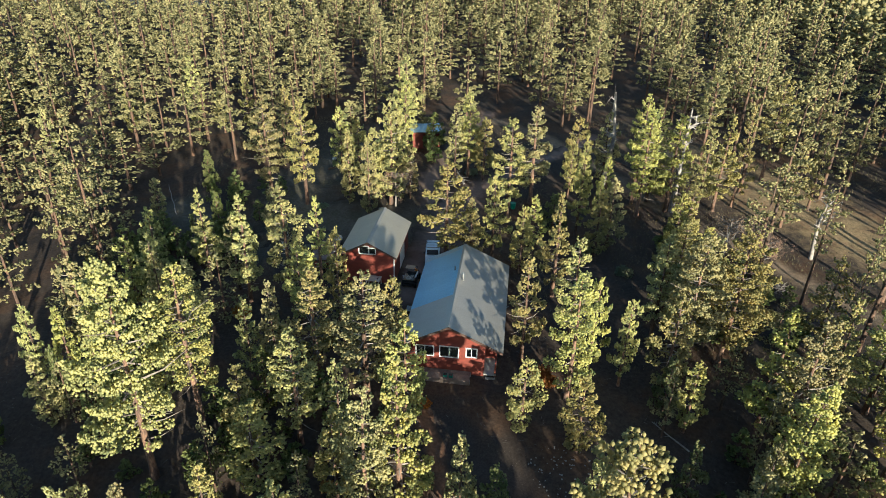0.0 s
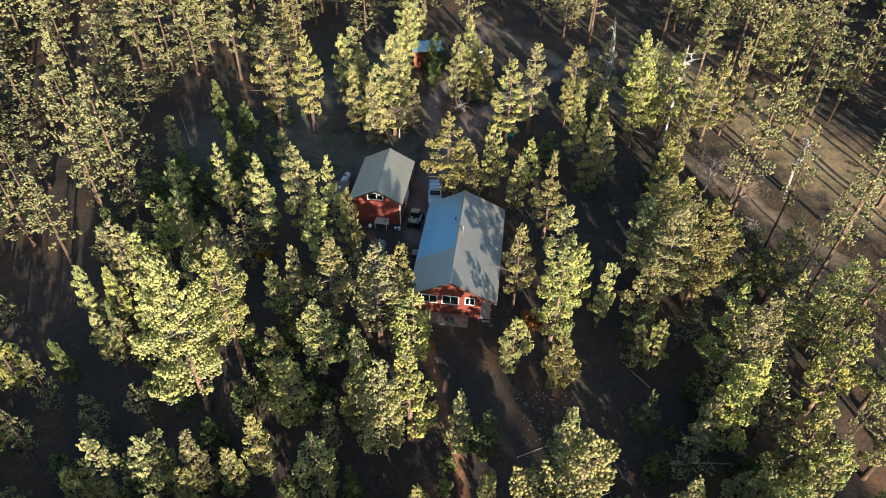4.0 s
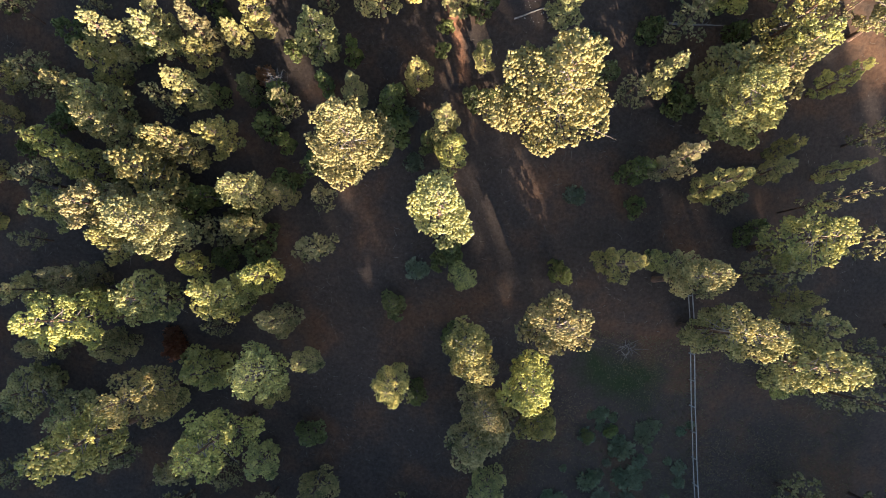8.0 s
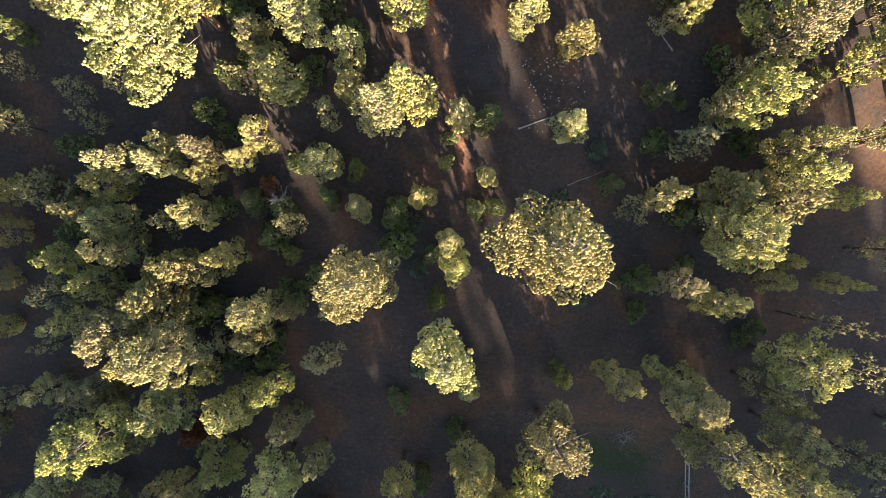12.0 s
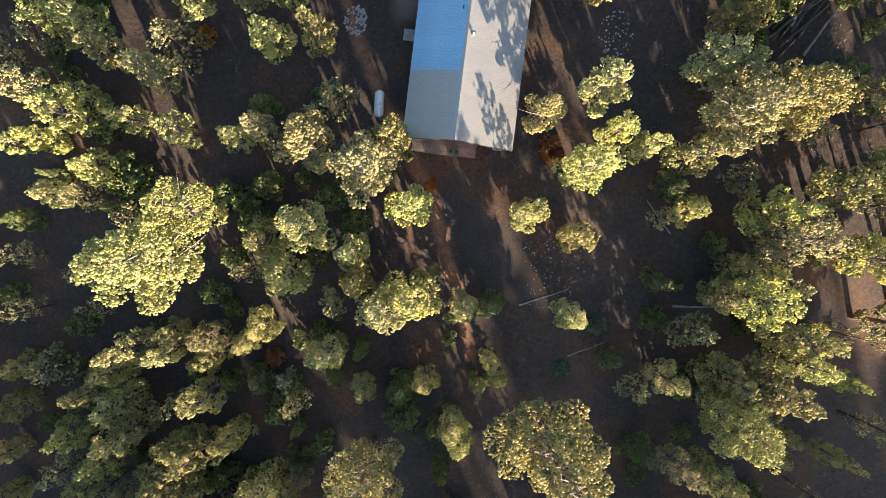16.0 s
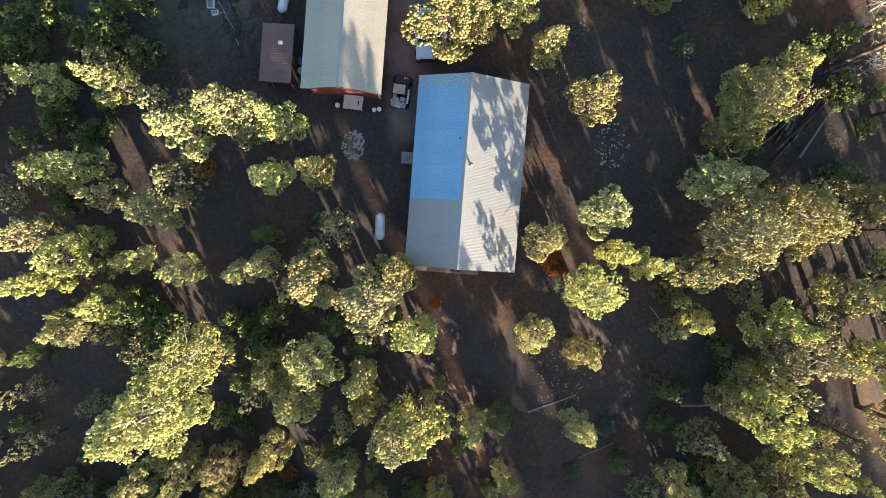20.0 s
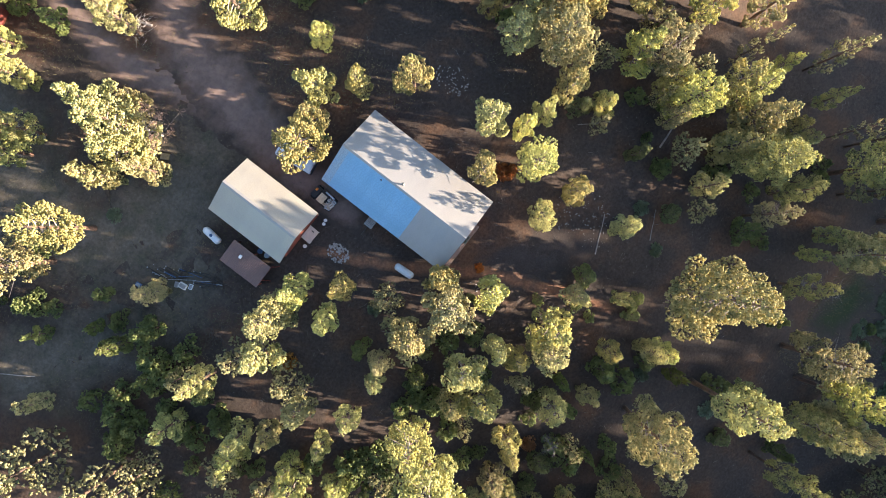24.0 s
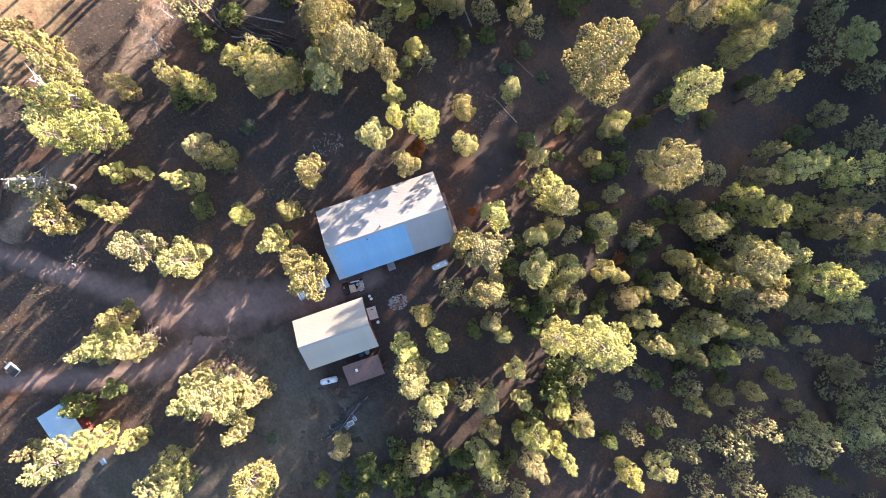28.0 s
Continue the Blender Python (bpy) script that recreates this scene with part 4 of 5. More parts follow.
def house():
    """The long red house: pale roof with a blue-tinted stretch, gable windows, porch corner."""
    g = 1.3
    h = thing("house", pose(0, 0, 0), "long red-boarded cabin with a pale corrugated metal roof", "house")
    x0, x1, xr, y0, y1, ze, zr = HOUSE
    wx0, wx1, wy0, wy1 = x0 + 0.45, x1 - 0.45, y0 + 0.7, y1 - 0.5
    top = ze - 0.02
    px = -1.30
    holes = [(-7.25, -5.78, 3.32, 4.26), (-5.17, -3.6, 3.32, 4.36), (-2.86, -2.02, 3.52, 4.36)]
    south = holed_wall(bmesh.new(), wx0, px, g - 0.4, top - 0.05, wy0, wy0 + 0.15, holes)
    part("wall", south, M_RED, h, "red-stained boards in dappled sun")
    slope = (zr - ze) / (xr - x0)
    for y in (wy0, wy1 - 0.15):
        gable = prism([(wx0, top - 0.05), (xr, zr - 0.2), (wx1, top - 0.05)], y + 0.002, y + 0.15)
        part("gable", gable, M_RED, h)
    part("wall", boxed(wx0, wx0 + 0.15, wy0 + 0.151, wy1, g - 0.6, ze - 0.0), M_RED, h)
    part("wall", boxed(wx1 - 0.15, wx1, wy0 + 2.2, wy1, g - 0.8, ze - 0.0), M_RED, h)
    part("wall", boxed(px - 0.15, px, wy0 + 0.151, wy0 + 2.2, g - 0.6, top), M_RED, h)
    part("wall", boxed(px, wx1 - 0.151, wy0 + 2.2, wy0 + 2.35, g - 0.6, top), M_RED, h)
    part("wall", boxed(wx0 + 0.151, wx1 - 0.151, wy1 - 0.15, wy1, g - 0.6, top - 0.051), M_RED, h)
    for a, b, c, d in holes:
        window(h, a, b, c, d, wy0, 1)
    for a, b in ((px - 0.06, px + 0.004), (wx0 - 0.02, wx0 + 0.1)):
        part("corner_board", boxed(a, b, wy0 - 0.02, wy0 + 0.0, g - 0.4, top - 0.05), M_RED, h)
    part("porch_floor", boxed(px, wx1, wy0 - 0.1, wy0 + 2.2, 1.75, 1.87), M_GREYWOOD, h, "grey boarded corner porch")
    part("porch_post", boxed(wx1 - 0.14, wx1, wy0, wy0 + 0.14, 0.6, ze), M_RED, h)
    for i in range(4):
        part("step", boxed(px + 0.25, wx1 - 0.1, wy0 - 0.36 - 0.28 * i, wy0 - 0.1 - 0.28 * i, 1.5 - 0.19 * i, 1.55 - 0.19 * i), M_GREYWOOD, h, "pale grey wooden step")
    for x in (px + 0.2, wx1 - 0.1):
        st = prism([(0, 0), (1.25, 0.0), (1.25, 0.1), (0.1, 0.95), (0, 0.95)], x, x + 0.05)
        part("stringer", st, M_GREYWOOD, h, at=Matrix.Translation((0, wy0 - 0.1, 0.65)) @ Matrix.Rotation(-math.pi / 2, 4, "Z") @ Matrix.Translation((0, 0, 0)))
    part("foundation", boxed(wx0 + 0.05, wx1 - 0.05, wy0 + 0.06, wy1 - 0.05, 0.2, g - 0.3), M_CONCRETE, h)

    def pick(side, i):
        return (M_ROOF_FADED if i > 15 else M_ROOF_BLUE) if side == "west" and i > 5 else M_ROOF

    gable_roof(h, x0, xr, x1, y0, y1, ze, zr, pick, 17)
    chim = part("chimney_pipe", rodded((xr + 0.42, 50.2, zr - 0.4), (xr + 0.42, 50.2, zr + 0.55), 0.09, n=14), M_STEEL, h, "dull steel stove pipe")
    part("chimney_cap", rodded((xr + 0.42, 50.2, zr + 0.52), (xr + 0.42, 50.2, zr + 0.68), 0.17, 0.05, 14), M_STEEL, chim)
    part("roof_vent", rodded((xr - 0.55, 52.2, zr - 0.4), (xr - 0.55, 52.2, zr + 0.1), 0.07, n=12), M_BLACK, h)
    dish = part("bracket", rodded((x1 - 0.1, 49.1, ze - 0.1), (x1 + 0.25, 49.1, ze + 0.25), 0.025), M_STEEL, h, "small steel mast at the eave")
    return h


def front_deck():
    d = thing("front_deck", pose(0, 0, 0), "low weathered plank deck along the south gable", "deck")
    for i in range(7):
        y = 41.62 + 0.17 * i
        part("plank", boxed(-7.85, -2.45, y, y + 0.155, 1.90, 1.94, 0.006), M_DECK, d)
    # skirt takes the darker deck colour to paint in the shade it stands in
    part("skirt", boxed(-7.85, -2.45, 41.55, 41.6, 1.35, 1.93), M_DECK, d, "skirt board in darker deck wood, toned down for shade")
    for x in (-7.8, -5.2, -2.5):
        part("post", boxed(x, x + 0.1, 41.65, 41.75, 0.6, 1.90), M_GREYWOOD, d)
        part("post", boxed(x, x + 0.1, 42.6, 42.7, 0.6, 1.90), M_GREYWOOD, d)
    for x in (-4.75, -4.25):
        p = thing("planter", pose(x, 41.85, 1.94), "small bright green plastic planter on the deck", "planter", "planters on the deck")
        part("pot", boxed(0, 0.36, -0.16, 0.16, 0, 0.24, 0.02), M_GREEN, p)
        part("soil", boxed(0.03, 0.33, -0.13, 0.13, 0.2, 0.245), M_DARKWOOD, p)


def side_steps():
    s = thing("side_landing", pose(-8.55, 50.4, G(-9, 50.4)), "small weathered wooden landing at the side door", "steps")
    for i in range(6):
        part("plank", boxed(-1.05 + 0.17 * i, -1.05 + 0.17 * i + 0.155, 0, 0.95, 0.42, 0.46), M_GREYWOOD, s)
    for y in (0.02, 0.85):
        part("beam", boxed(-1.0, 0.0, y, y + 0.08, 0.32, 0.42), M_DARKTRIM, s)
        part("post", boxed(-0.98, -0.9, y, y + 0.08, -0.1, 0.32), M_DARKTRIM, s)


def garage():
    h = thing("garage", pose(0, 0, 0), "red-boarded garage with a pale corrugated gable roof", "garage")
    x0, x1, xr, y0, y1, ze, zr = GARAGE
    g = 2.2
    wx0, wx1, wy0, wy1 = x0 + 0.35, x1 - 0.3, y0 + 0.4, y1 - 0.35
    part("wall", holed_wall(bmesh.new(), wx0, wx1, g - 0.4, ze - 0.07, wy0, wy0 + 0.15, []), M_RED, h, "red-stained boards")
    part("wall", boxed(wx0, wx1, wy1 - 0.15, wy1, g - 0.4, ze - 0.07), M_RED, h)
    part("wall", boxed(wx0, wx0 + 0.15, wy0 + 0.151, wy1 - 0.151, g - 0.4, ze), M_RED, h)
    part("wall", boxed(wx1 - 0.15, wx1, wy0 + 0.151, wy1 - 0.151, g - 0.4, ze), M_RED, h)
    for y in (wy0, wy1 - 0.15):
        part("gable", prism([(wx0, ze - 0.07), (xr, zr - 0.2), (wx1, ze - 0.07)], y + 0.002, y + 0.15), M_RED, h)
    window(h, xr - 0.95, xr - 0.02, ze + 0.16, ze + 0.98, wy0 - 0.12, 0, 0.1)
    window(h, xr + 0.1, xr + 0.72, ze + 0.16, ze + 0.80, wy0 - 0.12, 0, 0.1)
    part("corner_board", boxed(wx1 - 0.1, wx1 + 0.02, wy0 - 0.03, wy0, g - 0.2, ze - 0.1), M_TRIM, h, "white corner board")
    part("door", boxed(wx1 - 0.02, wx1 + 0.03, wy0 + 3.0, wy0 + 5.6, g, g + 2.2), M_TRIM, h, "pale roll-up door")
    gable_roof(h, x0, xr, x1, y0, y1, ze, zr, lambda side, i: M_ROOF_GARAGE, 10)
    return h


def lean_to():
    h = thing("lean_to_shed", pose(0, 0, 0), "small brown-roofed open shed with red posts beside the garage", "shed")
    x0, x1, y0, y1, z0, z1 = LEANTO
    g = 2.0
    slope = Matrix.Translation((x0, y0, z0)) @ Matrix.Rotation(-math.atan2(z1 - z0, x1 - x0), 4, "Y")
    w = math.hypot(x1 - x0, z1 - z0)
    roof = part("roof", boxed(0.02, w - 0.02, 0.02, y1 - y0 - 0.02, -0.1, -0.02, 0, slope), M_DARKTRIM, h)
    n = 6
    sheet = sheet_mesh((y1 - y0) / n, w, 4, 0.007)
    sheet.materials.append(M_ROOF_BROWN)
    for i in range(n):
        part("roof_panel", sheet, None, roof, at=slope @ Matrix.Translation((0, (y1 - y0) / n * i, 0.0)))
    for x in (x0 + 0.15, x1 - 0.25):
        for y in (y0 + 0.15, (y0 + y1) / 2, y1 - 0.25):
            part("post", boxed(x, x + 0.1, y, y + 0.1, g - 0.4, (z0 if x < (x0 + x1) / 2 else z1) - 0.11), M_RED, h)
    part("wall", boxed(x0 + 0.13, x0 + 0.17, y0 + 0.26, y1 - 0.26, g - 0.3, z0 - 0.3), M_RED, h)
    part("beam", boxed(x0 + 0.1, x1 - 0.1, y0 + 0.05, y0 + 0.13, z0 - 0.32, z0 - 0.14), M_RED, h)
    part("brace", rodded((x1 - 0.2, y0 + 0.1, z1 - 0.2), (x1 + 0.25, y0 - 0.25, g), 0.05), M_RED, h)
    part("brace", rodded((x0 + 0.9, y0 + 0.1, z0 - 0.2), (x0 + 1.0, y0 - 0.45, g), 0.05), M_RED, h)
    b = slope @ Matrix.Translation((w * 0.62, 3.1, 0.02))
    v = thing("roof_box", b, "small white plastic box lying on the brown roof", "box")
    part("body", boxed(-0.16, 0.16, -0.13, 0.13, 0, 0.14, 0.02), M_WHITE, v)
    part("lid", boxed(-0.18, 0.18, -0.15, 0.15, 0.14, 0.18, 0.01), M_WHITE, v)


def back_shed():
    m = Matrix.Translation((-14.1, 92.8, 0)) @ Matrix.Rotation(radians(13), 4, "Z")
    g = ground_z(-14.1, 92.8)
    h = thing("back_shed", m, "small red shed with a pale blue metal roof among the pines", "shed")
    part("wall", boxed(-2.1, 2.1, -1.3, -1.2, g - 0.2, g + 2.5), M_RED, h)
    part("wall", boxed(-2.1, 2.1, 1.2, 1.3, g - 0.2, g + 2.5), M_RED, h)
    part("wall", boxed(-2.1, -2.0, -1.2, 1.2, g - 0.2, g + 2.5), M_RED, h)
    part("wall", boxed(2.0, 2.1, -1.2, 1.2, g - 0.2, g + 2.5), M_RED, h)
    part("door", boxed(-0.5, 0.5, -1.34, -1.3, g, g + 2.0), M_DARKTRIM, h)
    tilt = Matrix.Translation((-2.4, -1.75, g + 2.55)) @ Matrix.Rotation(radians(5), 4, "X")
    roof = part("roof", boxed(0, 4.8, 0, 3.5, 0, 0.06, 0, tilt), M_DARKTRIM, h)
    sheet = sheet_mesh(0.8, 3.54, 4, 0.015)
    sheet.materials.append(M_ROOF_SHED)
    for i in range(6):
        part("roof_panel", sheet, None, roof, at=tilt @ Matrix.Translation((0.8 * i + 0.8, 0, 0.085)) @ Matrix.Rotation(math.pi / 2, 4, "Z"))


HOUSE = (-8.50, 0.22, -4.42, 42.15, 57.22, 4.74, 6.92)
GARAGE = (-17.62, -11.42, -14.45, 55.25, 64.1, 5.62, 7.25)
LEANTO = (-21.35, -18.75, 55.85, 60.5, 4.15, 4.45)
house(), front_deck(), side_steps(), garage(), lean_to(), back_shed()


# ---- vehicles and things in the yard ----
def wheel(parent, x, y, z, r, w):
    """A wheel whose axle runs along x."""
    bm = bmesh.new()
    bmesh.ops.create_cone(bm, cap_ends=True, segments=20, radius1=r, radius2=r, depth=w, matrix=Matrix.Translation((x, y, z)) @ Matrix.Rotation(math.pi / 2, 4, "Y"))
    bmesh.ops.bevel(bm, geom=[e for e in bm.edges if len(e.link_faces) == 2 and any(len(f.verts) > 4 for f in e.link_faces)], offset=0.05, segments=2, affect="EDGES")
    t = part("wheel", bm, M_RUBBER, parent, "black knobbly tyre")
    part("rim", rodded((x - w / 2 - 0.006, y, z), (x + w / 2 + 0.006, y, z), r * 0.58, n=16), M_STEEL, t)
    return t


def jeep():
    v = thing("jeep", Matrix.Translation((-8.4, 60.9, G(-8.4, 60.9) + 0.05)) @ Matrix.Rotation(radians(7), 4, "Z"), "white boxy off-road car parked under a pine", "car")
    side = [(-2.0, 0.5), (-2.05, 0.95), (-1.95, 1.08), (-0.75, 1.14), (-0.7, 1.14), (1.95, 1.14), (2.02, 0.95), (2.0, 0.5)]
    b = prism([(a, c) for a, c in side], -0.80, 0.80)
    bmesh.ops.bevel(b, geom=b.edges[:], offset=0.05, segments=2, affect="EDGES")
    bmesh.ops.transform(b, matrix=Matrix.Rotation(math.pi / 2, 4, "Z"), verts=b.verts)
    part("body", b, M_CAR, v)
    c = prism([(-0.75, 1.13), (-0.42, 1.74), (1.86, 1.74), (1.95, 1.13)], -0.72, 0.72)
    bmesh.ops.bevel(c, geom=c.edges[:], offset=0.06, segments=2, affect="EDGES")
    bmesh.ops.transform(c, matrix=Matrix.Rotation(math.pi / 2, 4, "Z"), verts=c.verts)
    part("cabin", c, M_CAR, v)
    part("windscreen", boxed(-0.62, 0.62, -0.01, 0.01, -0.27, 0.27, 0, Matrix.Translation((0, -0.605, 1.43)) @ Matrix.Rotation(radians(-28.5), 4, "X")), M_BLACK, v, "dark glass")
    for x in (-0.725, 0.715):
        for y0, y1 in ((-0.3, 0.5), (0.62, 1.3), (1.38, 1.8)):
            part("side_window", boxed(x, x + 0.012, y0, y1, 1.22, 1.66), M_BLACK, v)
    part("rear_window", boxed(-0.6, 0.6, 1.915, 1.93, 1.2, 1.62), M_BLACK, v)
    part("hood_panel", boxed(-0.55, 0.55, -1.85, -0.85, 1.10, 1.135, 0.012), M_CAR, v)
    part("grille", boxed(-0.5, 0.5, -2.07, -2.03, 0.62, 0.95), M_BLACK, v)
    for x in (-0.62, 0.62):
        part("headlight", rodded((x, -2.08, 0.82), (x, -2.0, 0.82), 0.09, n=14), M_STEEL, v)
    part("front_bumper", boxed(-0.8, 0.8, -2.2, -2.04, 0.42, 0.58, 0.03), M_BLACK, v)
    part("rear_bumper", boxed(-0.8, 0.8, 2.02, 2.14, 0.42, 0.58, 0.03), M_BLACK, v)
    for x in (-0.66, 0.66):
        part("roof_rail", rodded((x, -0.3, 1.81), (x, 1.7, 1.81), 0.025), M_BLACK, v)
    for y in (-0.2, 0.4, 1.0, 1.6):
        part("roof_bar", rodded((-0.66, y, 1.81), (0.66, y, 1.81), 0.02), M_BLACK, v)
    for x in (-0.74, 0.74):
        for y in (-1.35, 1.3):
            wheel(v, x, y, 0.38, 0.38, 0.26)
    for x in (-0.92, 0.92):
        part("mirror", boxed(x - 0.08, x + 0.08, -0.52, -0.44, 1.2, 1.36, 0.02), M_BLACK, v)


def utility_vehicle():
    v = thing("utility_vehicle", Matrix.Translation((-10.0, 56.2, G(-10, 56.2) + 0.03)) @ Matrix.Rotation(radians(-4), 4, "Z"), "dark side-by-side utility vehicle with a loaded cargo bed", "utility vehicle")
    part("chassis", boxed(-0.62, 0.62, -1.35, 1.35, 0.35, 0.5, 0.03), M_BLACK, v)
    hood = prism([(0.45, 0.5), (0.6, 0.95), (1.25, 0.82), (1.38, 0.5)], -0.6, 0.6)
    bmesh.ops.bevel(hood, geom=hood.edges[:], offset=0.05, segments=2, affect="EDGES")
    bmesh.ops.transform(hood, matrix=Matrix.Rotation(math.pi / 2, 4, "Z"), verts=hood.verts)
    part("hood", hood, M_BLACK, v)
    for x in (-0.3, 0.3):
        part("seat", box(boxed(x - 0.25, x + 0.25, -0.3, 0.2, 0.62, 0.76, 0.04), x - 0.25, x + 0.25, -0.42, -0.3, 0.66, 1.2, None, 0.04), M_BLACK, v)
    part("cargo_bed", box(box(box(boxed(-0.7, 0.7, -1.4, -0.5, 0.72, 0.76), -0.7, -0.66, -1.4, -0.5, 0.76, 1.02), 0.66, 0.7, -1.4, -0.5, 0.76, 1.02), -0.66, 0.66, -1.4, -1.36, 0.76, 1.02), M_BLACK, v)
    for x in (-0.62, 0.62):
        part("roll_bar", rod(rod(rodded((x, 0.62, 0.9), (x * 0.93, 0.3, 1.85), 0.03), (x * 0.93, 0.3, 1.85), (x * 0.93, -0.4, 1.87), 0.03), (x * 0.93, -0.4, 1.87), (x, -0.5, 0.9), 0.03), M_BLACK, v)
    for y in (0.3, -0.4):
        part("cross_bar", rodded((-0.58, y, 1.86), (0.58, y, 1.86), 0.028), M_BLACK, v)
    part("steering_wheel", rodded((-0.3, 0.36, 1.05), (-0.3, 0.39, 1.07), 0.17, n=16), M_BLACK, v)
    for x in (-0.66, 0.66):
        for y in (-0.95, 0.95):
            wheel(v, x, y, 0.31, 0.31, 0.26)
    rng = random.Random(4)
    for i, (x, y, sx, sy, sz, mat, lab) in enumerate([(-0.36, -1.0, 0.5, 0.6, 0.34, M_TAN, "tan cardboard box in the cargo bed"), (0.25, -1.1, 0.55, 0.4, 0.26, M_TAN, "flattened tan box in the cargo bed"), (0.3, -0.68, 0.5, 0.3, 0.4, M_TABLE, "pale crate in the cargo bed")]):
        t = thing("crate", v.matrix_basis @ Matrix.Translation((x, y, 0.762)) @ Matrix.Rotation(rng.uniform(-0.15, 0.15), 4, "Z"), lab, "box", "load of the utility vehicle")
        part("body", boxed(-sx / 2, sx / 2, -sy / 2, sy / 2, 0, sz, 0.012), mat, t)
        part("flap", boxed(-sx / 2, sx * 0.02, -sy / 2 + 0.01, sy / 2 - 0.01, sz, sz + 0.012), mat, t)
    for i in range(13):
        x, y = rng.uniform(-0.5, 0.5), rng.uniform(-1.25, -0.6)
        sx, sy, sz = rng.uniform(0.1, 0.3), rng.uniform(0.08, 0.22), rng.uniform(0.05, 0.16)
        mat, lab = ((M_TAN, "torn tan cardboard on the load"), (M_BLACK, "small black case on the load"), (M_TABLE, "pale scrap board on the load"), (M_STEEL, "grey metal scrap on the load"))[i % 4]
        t = thing("cargo_item", v.matrix_basis @ Matrix.Translation((x, y, 1.06 + rng.uniform(0, 0.1))) @ Matrix.Rotation(rng.uniform(0, 3), 4, "Z"), lab, "cargo", "load of the utility vehicle")
        part("body", boxed(-sx, sx, -sy, sy, 0, sz, 0.01), mat, t)
        part("edge", boxed(-sx * 0.9, sx * 0.9, -sy * 0.2, sy * 0.2, sz, sz + 0.01), M_DECK, t)
    tube_thing = thing("water_tube", v.matrix_basis @ Matrix.Translation((0.66, -0.5, 1.3)), "pale blue-white tube strapped along the roll cage", "tube")
    part("body", rodded((0, -0.55, 0), (0, 0.6, 0), 0.085, n=14), M_CAR, tube_thing)
    part("end_cap", rodded((0, 0.6, 0), (0, 0.66, 0), 0.09, n=14), M_BLACK, tube_thing)
    jug = thing("fuel_jug", v.matrix_basis @ Matrix.Translation((0.25, 1.05, 0.84)), "orange plastic jug on the hood", "jug")
    part("body", boxed(-0.14, 0.14, -0.1, 0.1, 0, 0.28, 0.03), M_ORANGE, jug)
    part("cap", rodded((0.06, 0, 0.28), (0.06, 0, 0.34), 0.03), M_BLACK, jug)
    s = thing("load_sheet", v.matrix_basis @ Matrix.Translation((0, -0.05, 1.9)), "tan board strapped on the roll cage", "board")
    part("board", boxed(-0.56, 0.4, -0.42, 0.34, 0, 0.03, 0.008), M_TAN, s)


def propane_tank(x, y, turn, label, dome):
    z = G(x, y)
    t = thing("propane_tank", Matrix.Translation((x, y, z)) @ Matrix.Rotation(turn, 4, "Z"), label, "tank", "propane tanks")
    bm = bmesh.new()
    bmesh.ops.create_uvsphere(bm, u_segments=24, v_segments=16, radius=0.40)
    bmesh.ops.rotate(bm, verts=bm.verts, matrix=Matrix.Rotation(math.pi / 2, 3, "X"))
    for w in bm.verts:
        w.co.y = w.co.y * 0.85 + (0.78 if w.co.y > 0.001 else -0.78 if w.co.y < -0.001 else 0)
        w.co.z += 0.62
    for f in bm.faces:
        f.smooth = True
    part("shell", bm, M_WHITE, t, "white enamelled steel")
    part("valve_hood", rodded((0, 0, 0.98), (0, 0, 1.14), 0.17, 0.13, 14), dome, t)
    for y in (-0.55, 0.55):
        part("leg", boxed(-0.26, 0.26, y - 0.05, y + 0.05, 0, 0.32), M_STEEL, t)


jeep(), utility_vehicle()
propane_tank(-10.95, 45.0, radians(4), "white horizontal propane tank standing on bare dirt", M_WHITE)
propane_tank(-20.1, 62.9, radians(-6), "white propane tank with a dark valve hood behind the garage", M_BLUE)


def yard_table():
    z = G(-13.85, 55.0)
    t = thing("work_table", Matrix.Translation((-13.85, 55.0, z)) @ Matrix.Rotation(radians(-2), 4, "Z"), "pale square folding table against the garage wall", "table")
    part("tabletop", boxed(-0.78, 0.78, -0.6, 0.55, 0.86, 0.91, 0.01), M_TABLE, t)
    for x in (-0.7, 0.64):
        for y in (-0.52, 0.42):
            part("leg", boxed(x, x + 0.06, y, y + 0.06, 0, 0.86), M_TRIM, t)
    d = thing("black_tool", t.matrix_basis @ Matrix.Translation((0.45, -0.05, 0.911)), "small black tool lying on the table", "tool")
    part("body", boxed(-0.05, 0.05, -0.16, 0.16, 0, 0.08, 0.015), M_BLACK, d)


yard_table()


def bucket(x, y, r, h, mat, label, lid=None):
    t = thing("bucket", Matrix.Translation((x, y, G(x, y))), label, "bucket", "buckets in the yard")
    part("shell", rodded((0, 0, 0), (0, 0, h), r * 0.86, r, 16), mat, t)
    part("rim", rodded((0, 0, h - 0.02), (0, 0, h + 0.012), r * 1.06, n=16), lid or mat, t)


bucket(-11.75, 54.7, 0.17, 0.4, M_WHITE, "white plastic bucket near the garage corner")
bucket(-12.15, 54.6, 0.17, 0.4, M_BLUE, "blue and white bucket near the garage corner", M_WHITE)
bucket(-15.2, 54.75, 0.19, 0.35, M_WHITE, "pale bucket by the work table")
bucket(-18.3, 57.2, 0.27, 0.85, M_BLACK, "dark drum between shed and garage", M_STEEL)
bucket(-18.35, 58.0, 0.27, 0.85, M_BLACK, "dark drum between shed and garage", M_BLUE)
bucket(0.22, 74.6, 0.35, 0.8, M_GREEN, "green plastic barrel under a pine")

